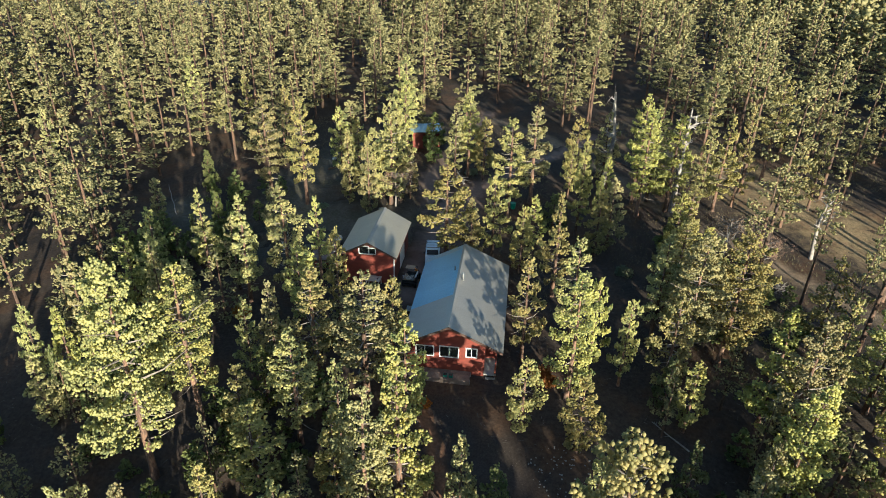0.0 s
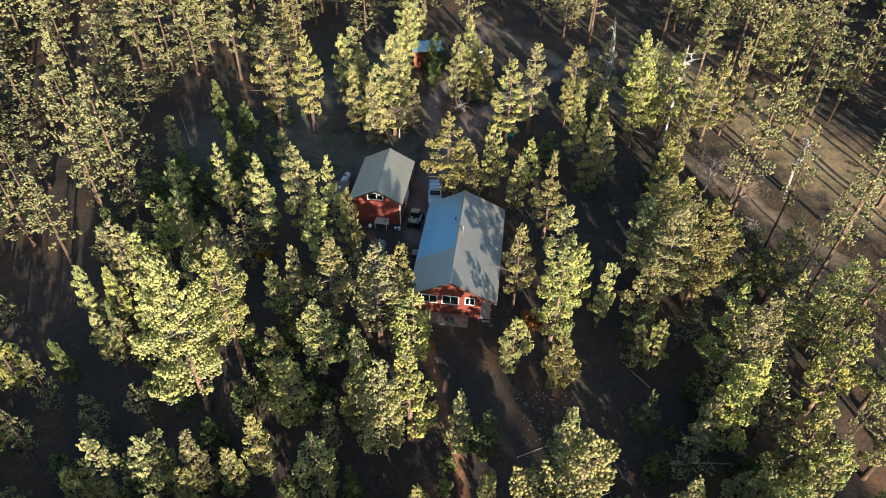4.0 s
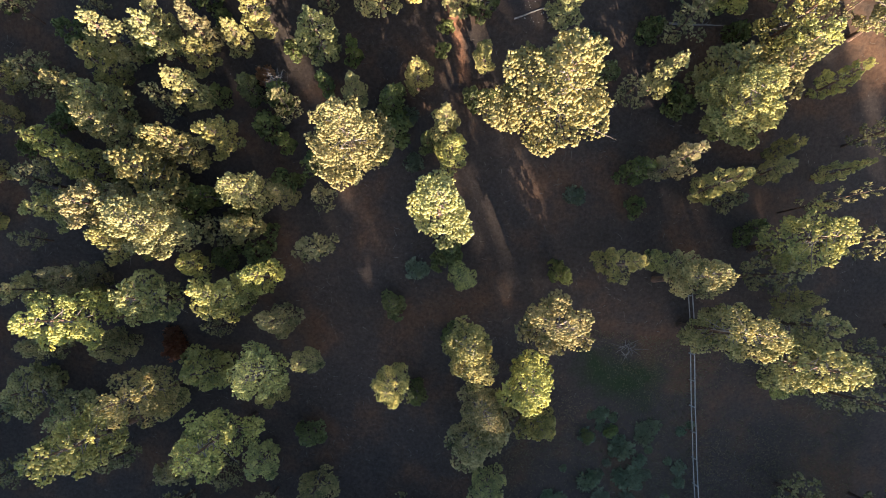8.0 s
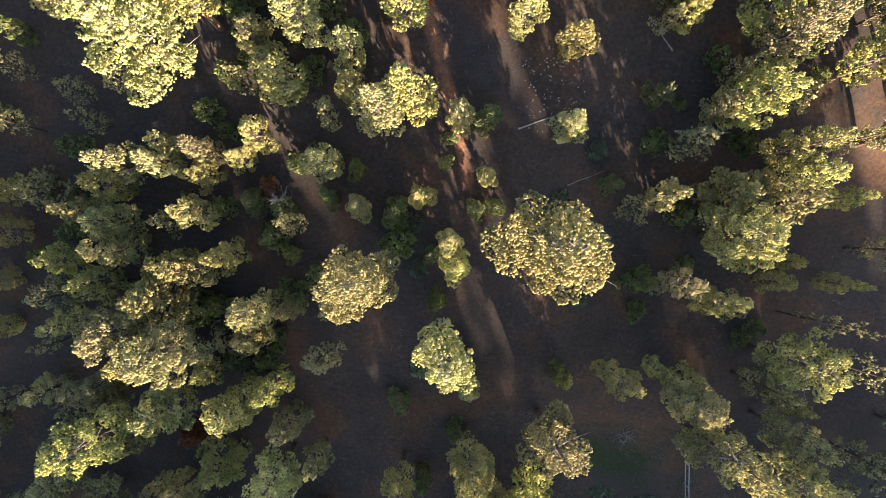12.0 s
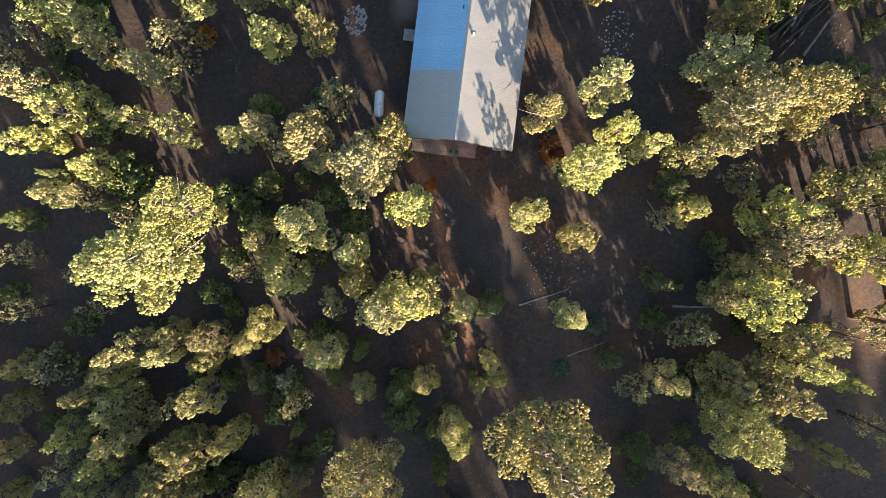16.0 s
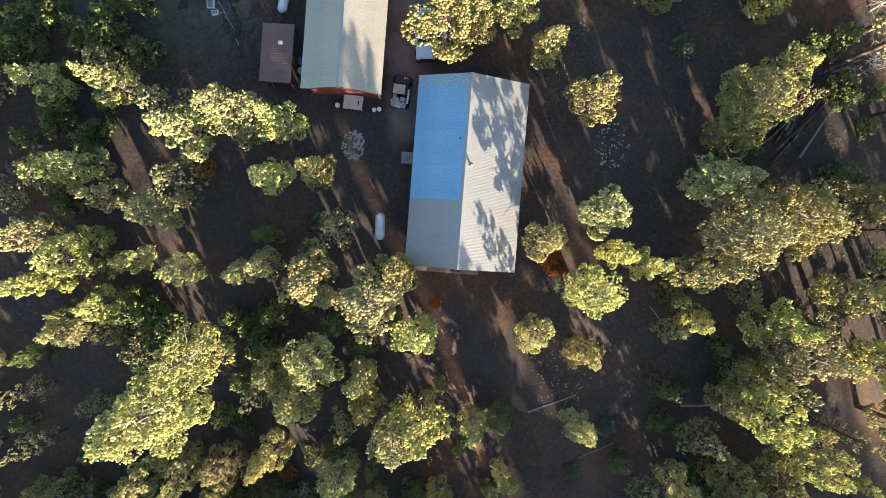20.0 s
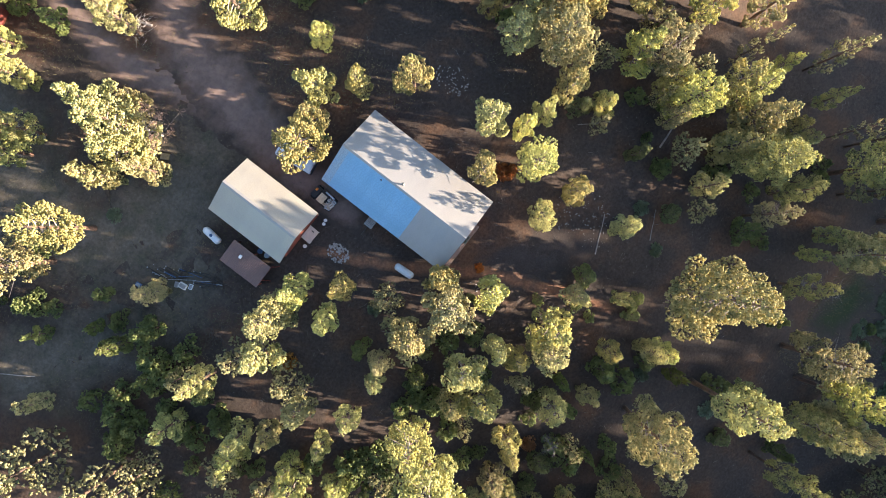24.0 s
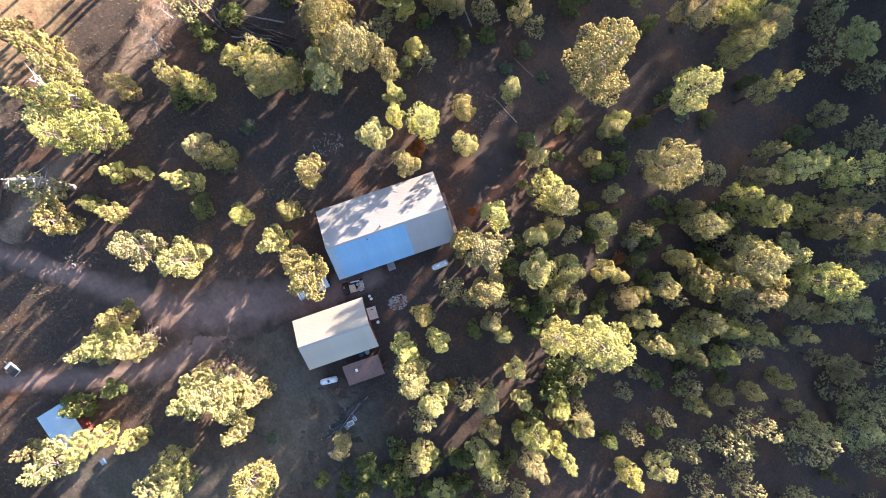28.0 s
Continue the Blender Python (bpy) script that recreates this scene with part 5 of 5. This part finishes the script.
slab = tagged(part("concrete_pad", boxed(-11.3, -8.6, 56.6, 57.6, 2.05, 2.36, 0.03), M_CONCRETE), "grey concrete slab between garage and house", "slab", kind="structure")


# ---- stones, logs, brush ----
def stone_mesh(seed, flat=0.6):
    bm = bmesh.new()
    bmesh.ops.create_icosphere(bm, subdivisions=1, radius=1.0)
    for v in bm.verts:
        v.co *= 1 + 0.6 * noise.noise(v.co * 1.4 + Vector((seed * 7.1, 0, 0)))
        v.co.z *= flat
    me = bpy.data.meshes.new("stone")
    bm.to_mesh(me)
    bm.free()
    me.materials.append(M_STONE)
    return me


STONES = [stone_mesh(i) for i in range(4)]


def stone_heap(x, y, spread, count, lo, hi, label, seed):
    """A heap of loose stones under one thing."""
    rng = random.Random(seed)
    t = thing("stone_heap", Matrix.Translation((x, y, G(x, y))), label, "stones")
    for i in range(count):
        a, d = rng.uniform(0, 6.28), spread * math.sqrt(rng.random())
        px, py, s = d * math.cos(a), d * math.sin(a) * 1.3, rng.uniform(lo, hi)
        part("stone", STONES[i % 4], None, t, at=Matrix.Translation((px, py, G(x + px, y + py) - G(x, y) + s * 0.25)) @ Matrix.Rotation(rng.uniform(0, 6), 4, "Z") @ Matrix.Scale(s, 4))


stone_heap(-13.7, 51.6, 0.95, 200, 0.05, 0.14, "scattered heap of pale broken stones in the yard", 1)
stone_heap(-6.8, 37.6, 1.2, 40, 0.03, 0.09, "pale stones strewn on the slope below the house", 2)
stone_heap(5.5, 33.0, 3.0, 140, 0.03, 0.09, "patch of pale rubble on the open slope", 3)
stone_heap(8.0, 53.3, 1.5, 140, 0.03, 0.1, "low heap of grey rubble among the pines", 4)
stone_heap(3.5, 87.5, 1.5, 30, 0.07, 0.2, "pale stones at the edge of the driveway", 5)


def log(x, y, length, turn, r, mat, label, lift=0.0, tilt=0.0, name="fallen_log"):
    """A fallen trunk with broken branch stubs."""
    rng = random.Random(int(x * 31 + y * 17))
    z = G(x, y)
    c, s = math.cos(turn), math.sin(turn)
    rise = math.atan2(G(x + c * length / 2, y + s * length / 2) - G(x - c * length / 2, y - s * length / 2), length) + tilt
    m = Matrix.Translation((x, y, z + r * 0.75 + lift)) @ Matrix.Rotation(turn, 4, "Z") @ Matrix.Rotation(-rise, 4, "Y")
    t = thing(name, m, label, "log", "fallen logs")
    n = 6
    pts = [(-length / 2 + length * i / n, rng.uniform(-0.02, 0.02) * length * 0.4, 0) for i in range(n + 1)]
    v, f = tube(pts, [r * (1 - 0.55 * i / n) for i in range(n + 1)], 8)
    v += [np.array(pts[0]), np.array(pts[-1])]
    tri = [(k, (k + 1) % 8, len(v) - 2) for k in range(8)] + [(n * 8 + k, n * 8 + (k + 1) % 8, len(v) - 1) for k in range(8)]
    bm = bmesh.new()
    vs = [bm.verts.new(p) for p in v]
    for q in list(f) + tri:
        bm.faces.new([vs[k] for k in q])
    part("bole", bm, mat, t)
    for i in range(rng.randint(2, 5)):
        x0 = rng.uniform(-0.2, 0.45) * length
        a, q = rng.uniform(-1.2, 1.2), rng.uniform(0.3, 0.9)
        part("branch_stub", rodded((x0, 0, 0), (x0 + 0.3 * q, q * math.sin(a), abs(q * math.cos(a)) * 0.5), r * 0.28, 0.012, 5), mat, t)


for x, y, ln, tr, r, mat, lab in [
    (17.6, 50.4, 4.2, 0.35, 0.11, M_DEAD, "grey dead log lying among dry needles"),
    (-46.0, 72.8, 9.5, 2.16, 0.06, M_DEAD, "long thin pale fallen pole on the yard grass"),
    (16.8, 52.6, 3.0, -0.2, 0.09, M_DARKWOOD, "dark rotting log on the forest floor"),
    (14.0, 38.6, 3.6, 2.35, 0.07, M_DEAD, "thin grey dead pole on the slope"),
    (5.3, 30.4, 4.6, 0.45, 0.08, M_DEAD, "slender bleached fallen trunk on the slope"),
    (19.5, 31.2, 5.0, 0.1, 0.12, M_DEAD, "long grey fallen trunk in the shade"),
    (-10.0, 50.9, 1.4, 0.0, 0.06, M_DARKWOOD, "short dark pole by the landing"),
    (-24.8, 84.3, 5.2, 0.6, 0.16, M_BARK, "sunlit orange-brown fallen trunk"),
    (23.0, 83.0, 6.0, -0.9, 0.15, M_DEAD, "bleached fallen trunk beside the track"),
    (14.5, 92.0, 5.0, -0.5, 0.16, M_BARK, "sawn orange-brown log by the track"),
    (-7.5, 82.2, 4.5, 1.9, 0.13, M_DEAD, "bleached dead trunk beside the driveway"),
    (-33, 20, 5.5, 0.4, 0.1, M_DARKWOOD, "dark fallen trunk in deep shade"),
    (-30, 28, 4.5, 0.3, 0.1, M_DARKWOOD, "dark fallen trunk in deep shade"),
    (-16, 38.0, 4.0, 0.1, 0.08, M_DARKWOOD, "dark fallen pole between young pines"),
    (28, 20.0, 6.0, 0.2, 0.12, M_DARKWOOD, "dark fallen trunk under the pines"),
    (10, 26.0, 3.6, 0.5, 0.06, M_DEAD, "thin grey pole on the ground"),
]:
    log(x, y, ln, tr, r, mat, lab)


def log_pile():
    """Cut trunks thrown on one another, and pale split ends."""
    rng = random.Random(12)
    for i in range(16):
        u = rng.uniform(-1, 1)
        x, y = 24.2 + u * 1.2 + rng.uniform(-0.5, 0.5), 57.4 - u * 0.8 + rng.uniform(-1.2, 1.2)
        log(x, y, rng.uniform(4.5, 9), 0.98 + rng.uniform(-0.22, 0.22), rng.uniform(0.07, 0.14), M_DARKWOOD if i % 4 else M_DEAD, "dark cut pine trunk lying in a heap of logs", 0.18 * (i % 3), 0.0, "piled_log")
    for i in range(6):
        log(27.0 + rng.uniform(-0.8, 0.8), 61.2 + rng.uniform(-0.8, 0.8), rng.uniform(1.2, 2.4), rng.uniform(-0.6, 0.5), 0.1, M_DEAD, "short pale split log at the end of the heap", 0.15 * (i % 3), 0.0, "piled_log")


log_pile()


def brush_pile(x, y, r, mat, label, seed, n=46):
    """A tangle of sticks: one mesh, too fine to pick apart."""
    rng = random.Random(seed)
    bm = bmesh.new()
    for i in range(n):
        a, d = rng.uniform(0, 6.28), rng.uniform(0, r)
        p = Vector((d * math.cos(a), d * math.sin(a), rng.uniform(0.03, 0.45) * (1 - d / r * 0.7)))
        b = rng.uniform(0, 6.28)
        q = p + Vector((math.cos(b), math.sin(b), rng.uniform(-0.15, 0.25))) * rng.uniform(0.5, 1.5)
        q.z = max(q.z, 0.03)
        rod(bm, p, q, rng.uniform(0.015, 0.04), 0.008, 4)
    ob = part("brush_pile", bm, mat, at=Matrix.Translation((x, y, G(x, y))))
    tagged(ob, label, "brush pile", kind="stuff")


brush_pile(-31.5, 58.9, 1.3, M_DARKWOOD, "dark tangled heap of cut branches", 1)
brush_pile(-28.5, 56.6, 0.9, M_DARKWOOD, "dark tangled heap of cut branches", 2)
brush_pile(-30.5, 64.0, 1.1, M_DARKWOOD, "dark tangled heap of cut branches", 3)
brush_pile(18.5, 1.8, 1.0, M_DEAD, "pale heap of dead branches on the grass", 4, 30)
brush_pile(-7.6, 81.2, 1.8, M_DEAD, "bleached dead branches on the driveway bank", 5)
brush_pile(29.5, 62.5, 1.5, M_DEAD, "pale tangled sticks beside the log heap", 6)
brush_pile(-24.0, 60.0, 1.4, M_DARKWOOD, "low dark scrap heap of branches", 7)
brush_pile(-33.5, 55.5, 1.0, M_DARKWOOD, "dark tangled heap of cut branches", 8)


def junk_pile():
    rng = random.Random(9)
    for i in range(22):
        u = rng.uniform(-1, 1)
        x, y = -25.3 - 1.3 * u + rng.uniform(-0.6, 0.6), 62.6 + 3.0 * u + rng.uniform(-0.6, 0.6)
        t = thing("scrap_pipe", Matrix.Translation((x, y, G(x, y) + 0.05 + 0.05 * (i % 4))) @ Matrix.Rotation(1.9 + rng.uniform(-0.3, 0.3), 4, "Z"), "scrap pipe in a long pile of junk", "pipe", "scrap behind the garage")
        ln = rng.uniform(1.2, 3.4)
        part("tube", rodded((-ln / 2, 0, 0), (ln / 2, 0, 0), rng.uniform(0.03, 0.06)), (M_BLACK, M_STEEL, M_DARKWOOD, M_BLACK, M_BLUE)[i % 5], t)
        part("coupling", rodded((ln / 2 - 0.1, 0, 0), (ln / 2, 0, 0), 0.075), M_STEEL, t)
    for x, y, s, mat, lab in [(-26.3, 62.3, 0.42, M_WHITE, "white discarded appliance case in the scrap pile"), (-26.6, 62.9, 0.3, M_STEEL, "grey metal case in the scrap pile"), (-25.9, 61.6, 0.28, M_WHITE, "small white case in the scrap pile"), (-29.0, 66.0, 0.3, M_BLUE, "blue plastic case near the scrap pile"), (-16.5, 71.4, 0.45, M_STEEL, "grey metal sled frame under a bare tree"), (-20.1, 91.5, 0.4, M_BLUE, "blue and grey clutter beside the back shed"), (-27.0, 86.5, 0.35, M_WHITE, "small pale case under the pines"), (-22.5, 82.0, 0.35, M_BLUE, "small blue case on the ground")]:
        t = thing("scrap_case", Matrix.Translation((x, y, G(x, y))) @ Matrix.Rotation(rng.uniform(0, 3), 4, "Z"), lab, "junk", "scrap behind the garage")
        part("case", boxed(-s, s, -s * 0.7, s * 0.7, 0, s * 0.8, 0.03), mat, t)
        part("panel", boxed(-s * 0.8, s * 0.8, -s * 0.5, s * 0.5, s * 0.8, s * 0.8 + 0.02), M_STEEL, t)


junk_pile()


def covered_trailer():
    z = G(-5.9, 97.3)
    t = thing("trailer", Matrix.Translation((-5.9, 97.3, z)) @ Matrix.Rotation(0.5, 4, "Z") @ Matrix.Diagonal((0.7, 0.7, 0.7, 1)), "small pale trailer with a dark cover beside the driveway", "trailer")
    part("bed", boxed(-1.2, 1.2, -0.7, 0.7, 0.5, 0.8, 0.03), M_CAR, t)
    part("cover", boxed(-1.15, 0.6, -0.65, 0.65, 0.8, 1.15, 0.12), M_BLACK, t)
    part("drawbar", rodded((1.2, 0, 0.55), (2.0, 0, 0.4), 0.05), M_STEEL, t)
    for y in (-0.78, 0.78):
        tw = part("wheel", rodded((0, y - 0.09, 0.3), (0, y + 0.09, 0.3), 0.3, n=18), M_RUBBER, t)
        part("rim", rodded((0, y - 0.1, 0.3), (0, y + 0.1, 0.3), 0.17, n=14), M_STEEL, tw)


covered_trailer()


# ---- rail fence down the slope ----
def rail_fence():
    f = thing("rail_fence", pose(0, 0, 0), "pale weathered two-rail wooden fence running down the slope", "fence")
    line = [Vector(p) for p in ((22.5, 9.6), (23.1, 7.3), (24.7, 1.9), (27.1, -6.0), (29.0, -14.2), (30.9, -22.4))]
    spots = [p.lerp(q, k / n) for p, q, n in zip(line, line[1:], (1, 2, 3, 3, 3)) for k in range(n)] + [line[-1]]
    for p, q in zip(spots, spots[1:] + [None]):
        z = G(p.x, p.y)
        part("post", rodded((p.x, p.y, z - 0.3), (p.x, p.y, z + 1.25), 0.075, 0.065, 8), M_GREYWOOD, f)
        if q:
            d = q - p
            side = Vector((-d.y, d.x)).normalized() * 0.09
            zq = G(q.x, q.y)
            for h, s in ((1.12, side), (0.62, -side)):
                part("rail", rodded((p.x + s.x, p.y + s.y, z + h), (q.x + s.x, q.y + s.y, zq + h), 0.055, 0.05, 6), M_GREYWOOD, f)


rail_fence()


# ---- shrubs, bare trees, snags ----
def shrub_mesh(seed, count, mat, n=13, up=0.7):
    rng = np.random.default_rng(seed)
    d = rng.normal(size=(count, 3))
    d /= np.linalg.norm(d, axis=1, keepdims=True)
    d[:, 2] = np.abs(d[:, 2])
    c = d * rng.uniform(0.45, 0.95, (count, 1)) * np.array([1, 1, up])
    v, f = blades(rng, c, d, np.full(count, 0.34), n, 0.24)
    return mesh_of("leaves", v, f, [mat])


SHRUBS = {m.name: [shrub_mesh(60 + k, 60, m) for k in range(3)] for m in (M_SHRUB, M_RUST, M_ORANGE, M_NEEDLE_YOUNG)}
STEMS = bmesh.new()
for k in range(7):
    rod(STEMS, (0, 0, -0.1), (0.6 * math.cos(k * 0.9), 0.6 * math.sin(k * 0.9), 0.5), 0.025, 0.008, 4)
STEM_MESH = bpy.data.meshes.new("stems")
STEMS.to_mesh(STEM_MESH)
STEMS.free()
STEM_MESH.materials.append(M_LIMB)
shrub_rng = random.Random(21)


def shrub(x, y, r, mat, label, tall=1.0):
    t = thing("shrub", Matrix.Translation((x, y, G(x, y))) @ Matrix.Rotation(shrub_rng.uniform(0, 6), 4, "Z") @ Matrix.Diagonal((r, r, r * tall, 1)), label, "shrub", "undergrowth")
    part("stem_cluster", STEM_MESH, None, t)
    part("foliage", shrub_rng.choice(SHRUBS[mat.name]), None, t)


shrub(-5.87, 38.9, 0.55, M_ORANGE, "small bright orange autumn shrub below the deck")
for x, y, r, tall in [(3.6, 43.3, 1.0, 1.6), (4.2, 42.6, 0.8, 1.8), (-24.8, -4.0, 1.3, 2.6), (-25.3, -2.9, 1.0, 2.0), (-26.0, 48.8, 0.9, 1.4), (-18.2, 21.8, 0.9, 1.6), (-12, 31, 0.6, 1.0)]:
    shrub(x, y, r, M_RUST, "dry rust-brown shrub between the pines", tall)
for x, y, r, tall in [(16.6, -7.8, 0.9, 0.8), (18.8, -7.0, 0.8, 0.8), (20.3, -8.5, 1.3, 0.8), (21.5, -11.5, 1.4, 0.8), (17.5, -12.5, 1.2, 0.8), (24, -16, 1.5, 0.8), (14, -15, 1.3, 0.8), (-2.5, 6.5, 1.1, 0.7), (11, 15, 1.0, 0.7), (8, 24, 0.8, 0.8), (10.5, 28.5, 0.9, 1.2), (-4, 16, 0.9, 1.0), (-5, 20, 0.9, 1.2), (-21, 58.5, 0.7, 0.8), (-16, 45, 0.8, 1.2), (-9.0, 40.8, 0.8, 1.1), (-24.5, 72, 0.8, 0.8), (13, 62, 1.0, 0.9), (9, 66, 0.9, 0.9), (-6, 84, 1.0, 0.9)]:
    shrub(x, y, r, M_SHRUB, "low dark green shrub on the forest floor", tall)


for k in range(46):
    x, y = shrub_rng.uniform(14.5, 27), shrub_rng.uniform(-18.5, -4.5)
    if x < 27 - 0.25 * (y + 5) and x - 14 > 0.25 * (y + 14):
        shrub(x, y, shrub_rng.uniform(0.4, 0.95), M_SHRUB, "rounded grey-green shrub in the shaded field", shrub_rng.uniform(0.6, 0.9))


def bare_tree(x, y, h, r, label, seed, mat, twigs=None, name="bare_tree"):
    """A leafless tree: a forked trunk, limbs, and a haze of fine twigs."""
    rng = np.random.default_rng(seed)
    z = G(x, y)
    t = thing(name, Matrix.Translation((x, y, z)), label, "tree", "leafless trees")
    v, f = tube([(0, 0, -0.3), (0.05 * h * rng.normal(), 0.02 * h, h * 0.5), (0, 0, h)], [0.03 * h, 0.02 * h, 0.006 * h], 7)
    part("trunk", mesh_of("trunk", v, f, [mat], smooth=True), None, t)
    lv, lf, tips, ways = [], [], [], []
    for i in range(18):
        a, u = i * 2.4 + rng.normal() * 0.3, rng.uniform(0.3, 0.95)
        d = np.array([math.cos(a), math.sin(a), 0.55 + rng.normal() * 0.2])
        p0 = np.array([0, 0, h * u])
        ln = r * rng.uniform(0.6, 1.1) * (1.15 - 0.5 * u)
        p1 = p0 + d * ln * 0.55 + rng.normal(size=3) * 0.06
        p2 = p0 + d * ln + rng.normal(size=3) * 0.12 * r
        for q, w in (((p0, p1, p2), 0.011 * h), ((p1, p1 + d * 0.3 + rng.normal(size=3) * 0.22 * r, p2 + rng.normal(size=3) * 0.45 * r), 0.006 * h)):
            a_, b_ = tube(q, [w, w * 0.6, 0.006], 3)
            o = len(lv)
            lv += a_
            lf += [tuple(k + o for k in g) for g in b_]
            tips += [q[2], (q[1] + q[2]) / 2, q[2] + rng.normal(size=3) * 0.2]
            ways += [d / np.linalg.norm(d)] * 3
    tagged(part("branchwork", mesh_of("branchwork", lv, lf, [mat]), None, t), kind="stuff")
    if twigs:
        c = np.array(tips)
        bv, bf = blades(rng, c, np.array(ways), np.full(len(c), 0.55), 12, 0.03)
        part("twig_haze", mesh_of("twig_haze", bv, bf, [twigs]), None, t, "fine beige twigs")


bare_tree(-15.0, 72.9, 4.5, 2.3, "leafless grey-beige tree at the driveway edge", 1, M_DEAD, M_PALE)
bare_tree(25.5, 68.6, 5.0, 2.6, "leafless pinkish-beige oak beside the log heap", 2, M_DEAD, M_PALE)
bare_tree(29.0, 66.5, 4.0, 2.0, "leafless pinkish-beige oak beside the track", 5, M_DEAD, M_PALE)
bare_tree(-16.4, 20.5, 4.4, 1.2, "bleached dead snag with bare branches", 3, M_DEAD, None, "dead_snag")
bare_tree(12.5, 84.0, 13.0, 1.5, "tall bleached dead pine snag", 6, M_DEAD, None, "dead_snag")
bare_tree(21.0, 78.0, 14.0, 1.8, "tall bleached dead pine with bare limbs", 7, M_DEAD, None, "dead_snag")
bare_tree(36.0, 70.0, 9.0, 1.4, "leaning bleached snag among pines", 9, M_DEAD, None, "dead_snag")


# ---- litter and grass ----
def scatter(name, count, area, mat, label, seed, long, thick, up, avoid=True):
    """Fine litter or grass strewn over an area as one mesh."""
    rng = np.random.default_rng(seed)
    x, y = rng.uniform(area[0], area[1], count), rng.uniform(area[2], area[3], count)
    keep = np.ones(count, bool)
    for a, b, c, d in ((-8.6, 0.3, 41, 57.5), (-17.7, -11.3, 55, 64.2), (-21.5, -18.6, 55.7, 60.7)):
        keep &= ~((x > a) & (x < b) & (y > c) & (y < d))
    clump = np.sin(x * 0.37 + 1.3 * np.sin(y * 0.21)) + np.sin(y * 0.43 + 1.1 * np.sin(x * 0.33))
    keep &= clump > rng.uniform(-2.0, 1.4, count)
    x, y = x[keep], y[keep]
    n = len(x)
    a = rng.uniform(0, 6.28, n)
    ln = long * rng.uniform(0.5, 1.4, n)
    d = np.stack([np.cos(a), np.sin(a), up * rng.uniform(0.4, 1.2, n)], 1) * ln[:, None]
    s = np.stack([-np.sin(a), np.cos(a), np.zeros(n)], 1) * thick
    p = np.stack([x, y, rough_z(x, y) + 0.015], 1)
    v = np.stack([p - s, p + s, p + d + s * 0.4], 1).reshape(-1, 3)
    tagged(part(name, mesh_of(name, v, np.arange(len(v)).reshape(-1, 3), [mat]), None), label, "ground cover", kind="stuff")


scatter("twig_litter", 9000, (-45, 40, -20, 105), M_LITTER, "fallen twigs and bark strewn on the forest floor", 1, 0.55, 0.022, 0.06)
scatter("dry_grass", 60000, (12, 75, 45, 125), M_GRASS, "dry yellow grass tufts between the pines", 2, 0.2, 0.03, 1.4)
scatter("yard_grass", 30000, (-45, 5, 55, 105), M_GRASS, "thin dry grass around the yard", 3, 0.25, 0.03, 1.0)
scatter("field_grass", 40000, (8, 45, -28, 3), M_GRASS, "rough grass on the shaded field", 4, 0.2, 0.03, 1.4)


# ---- far edge of the meadow ----
def far_house():
    z = ground_z(-170, 213)
    h = thing("far_house", Matrix.Translation((-172, 214, float(z) + 0.4)) @ Matrix.Rotation(0.1, 4, "Z"), "distant pale building with a light roof on the meadow", "house")
    part("wall", boxed(-9, 9, -5, 5, 0, 3.2), M_TRIM, h)
    part("roof", prism([(-5.6, 3.2), (0, 5.6), (5.6, 3.2)], -9.5, 9.5), M_ROOF, h, at=Matrix.Rotation(math.pi / 2, 4, "Z"))
    for x in (-6, -2, 2, 6):
        part("window", boxed(x - 0.7, x + 0.7, -5.05, -5.0, 1.0, 2.2), M_BLACK, h)


far_house()
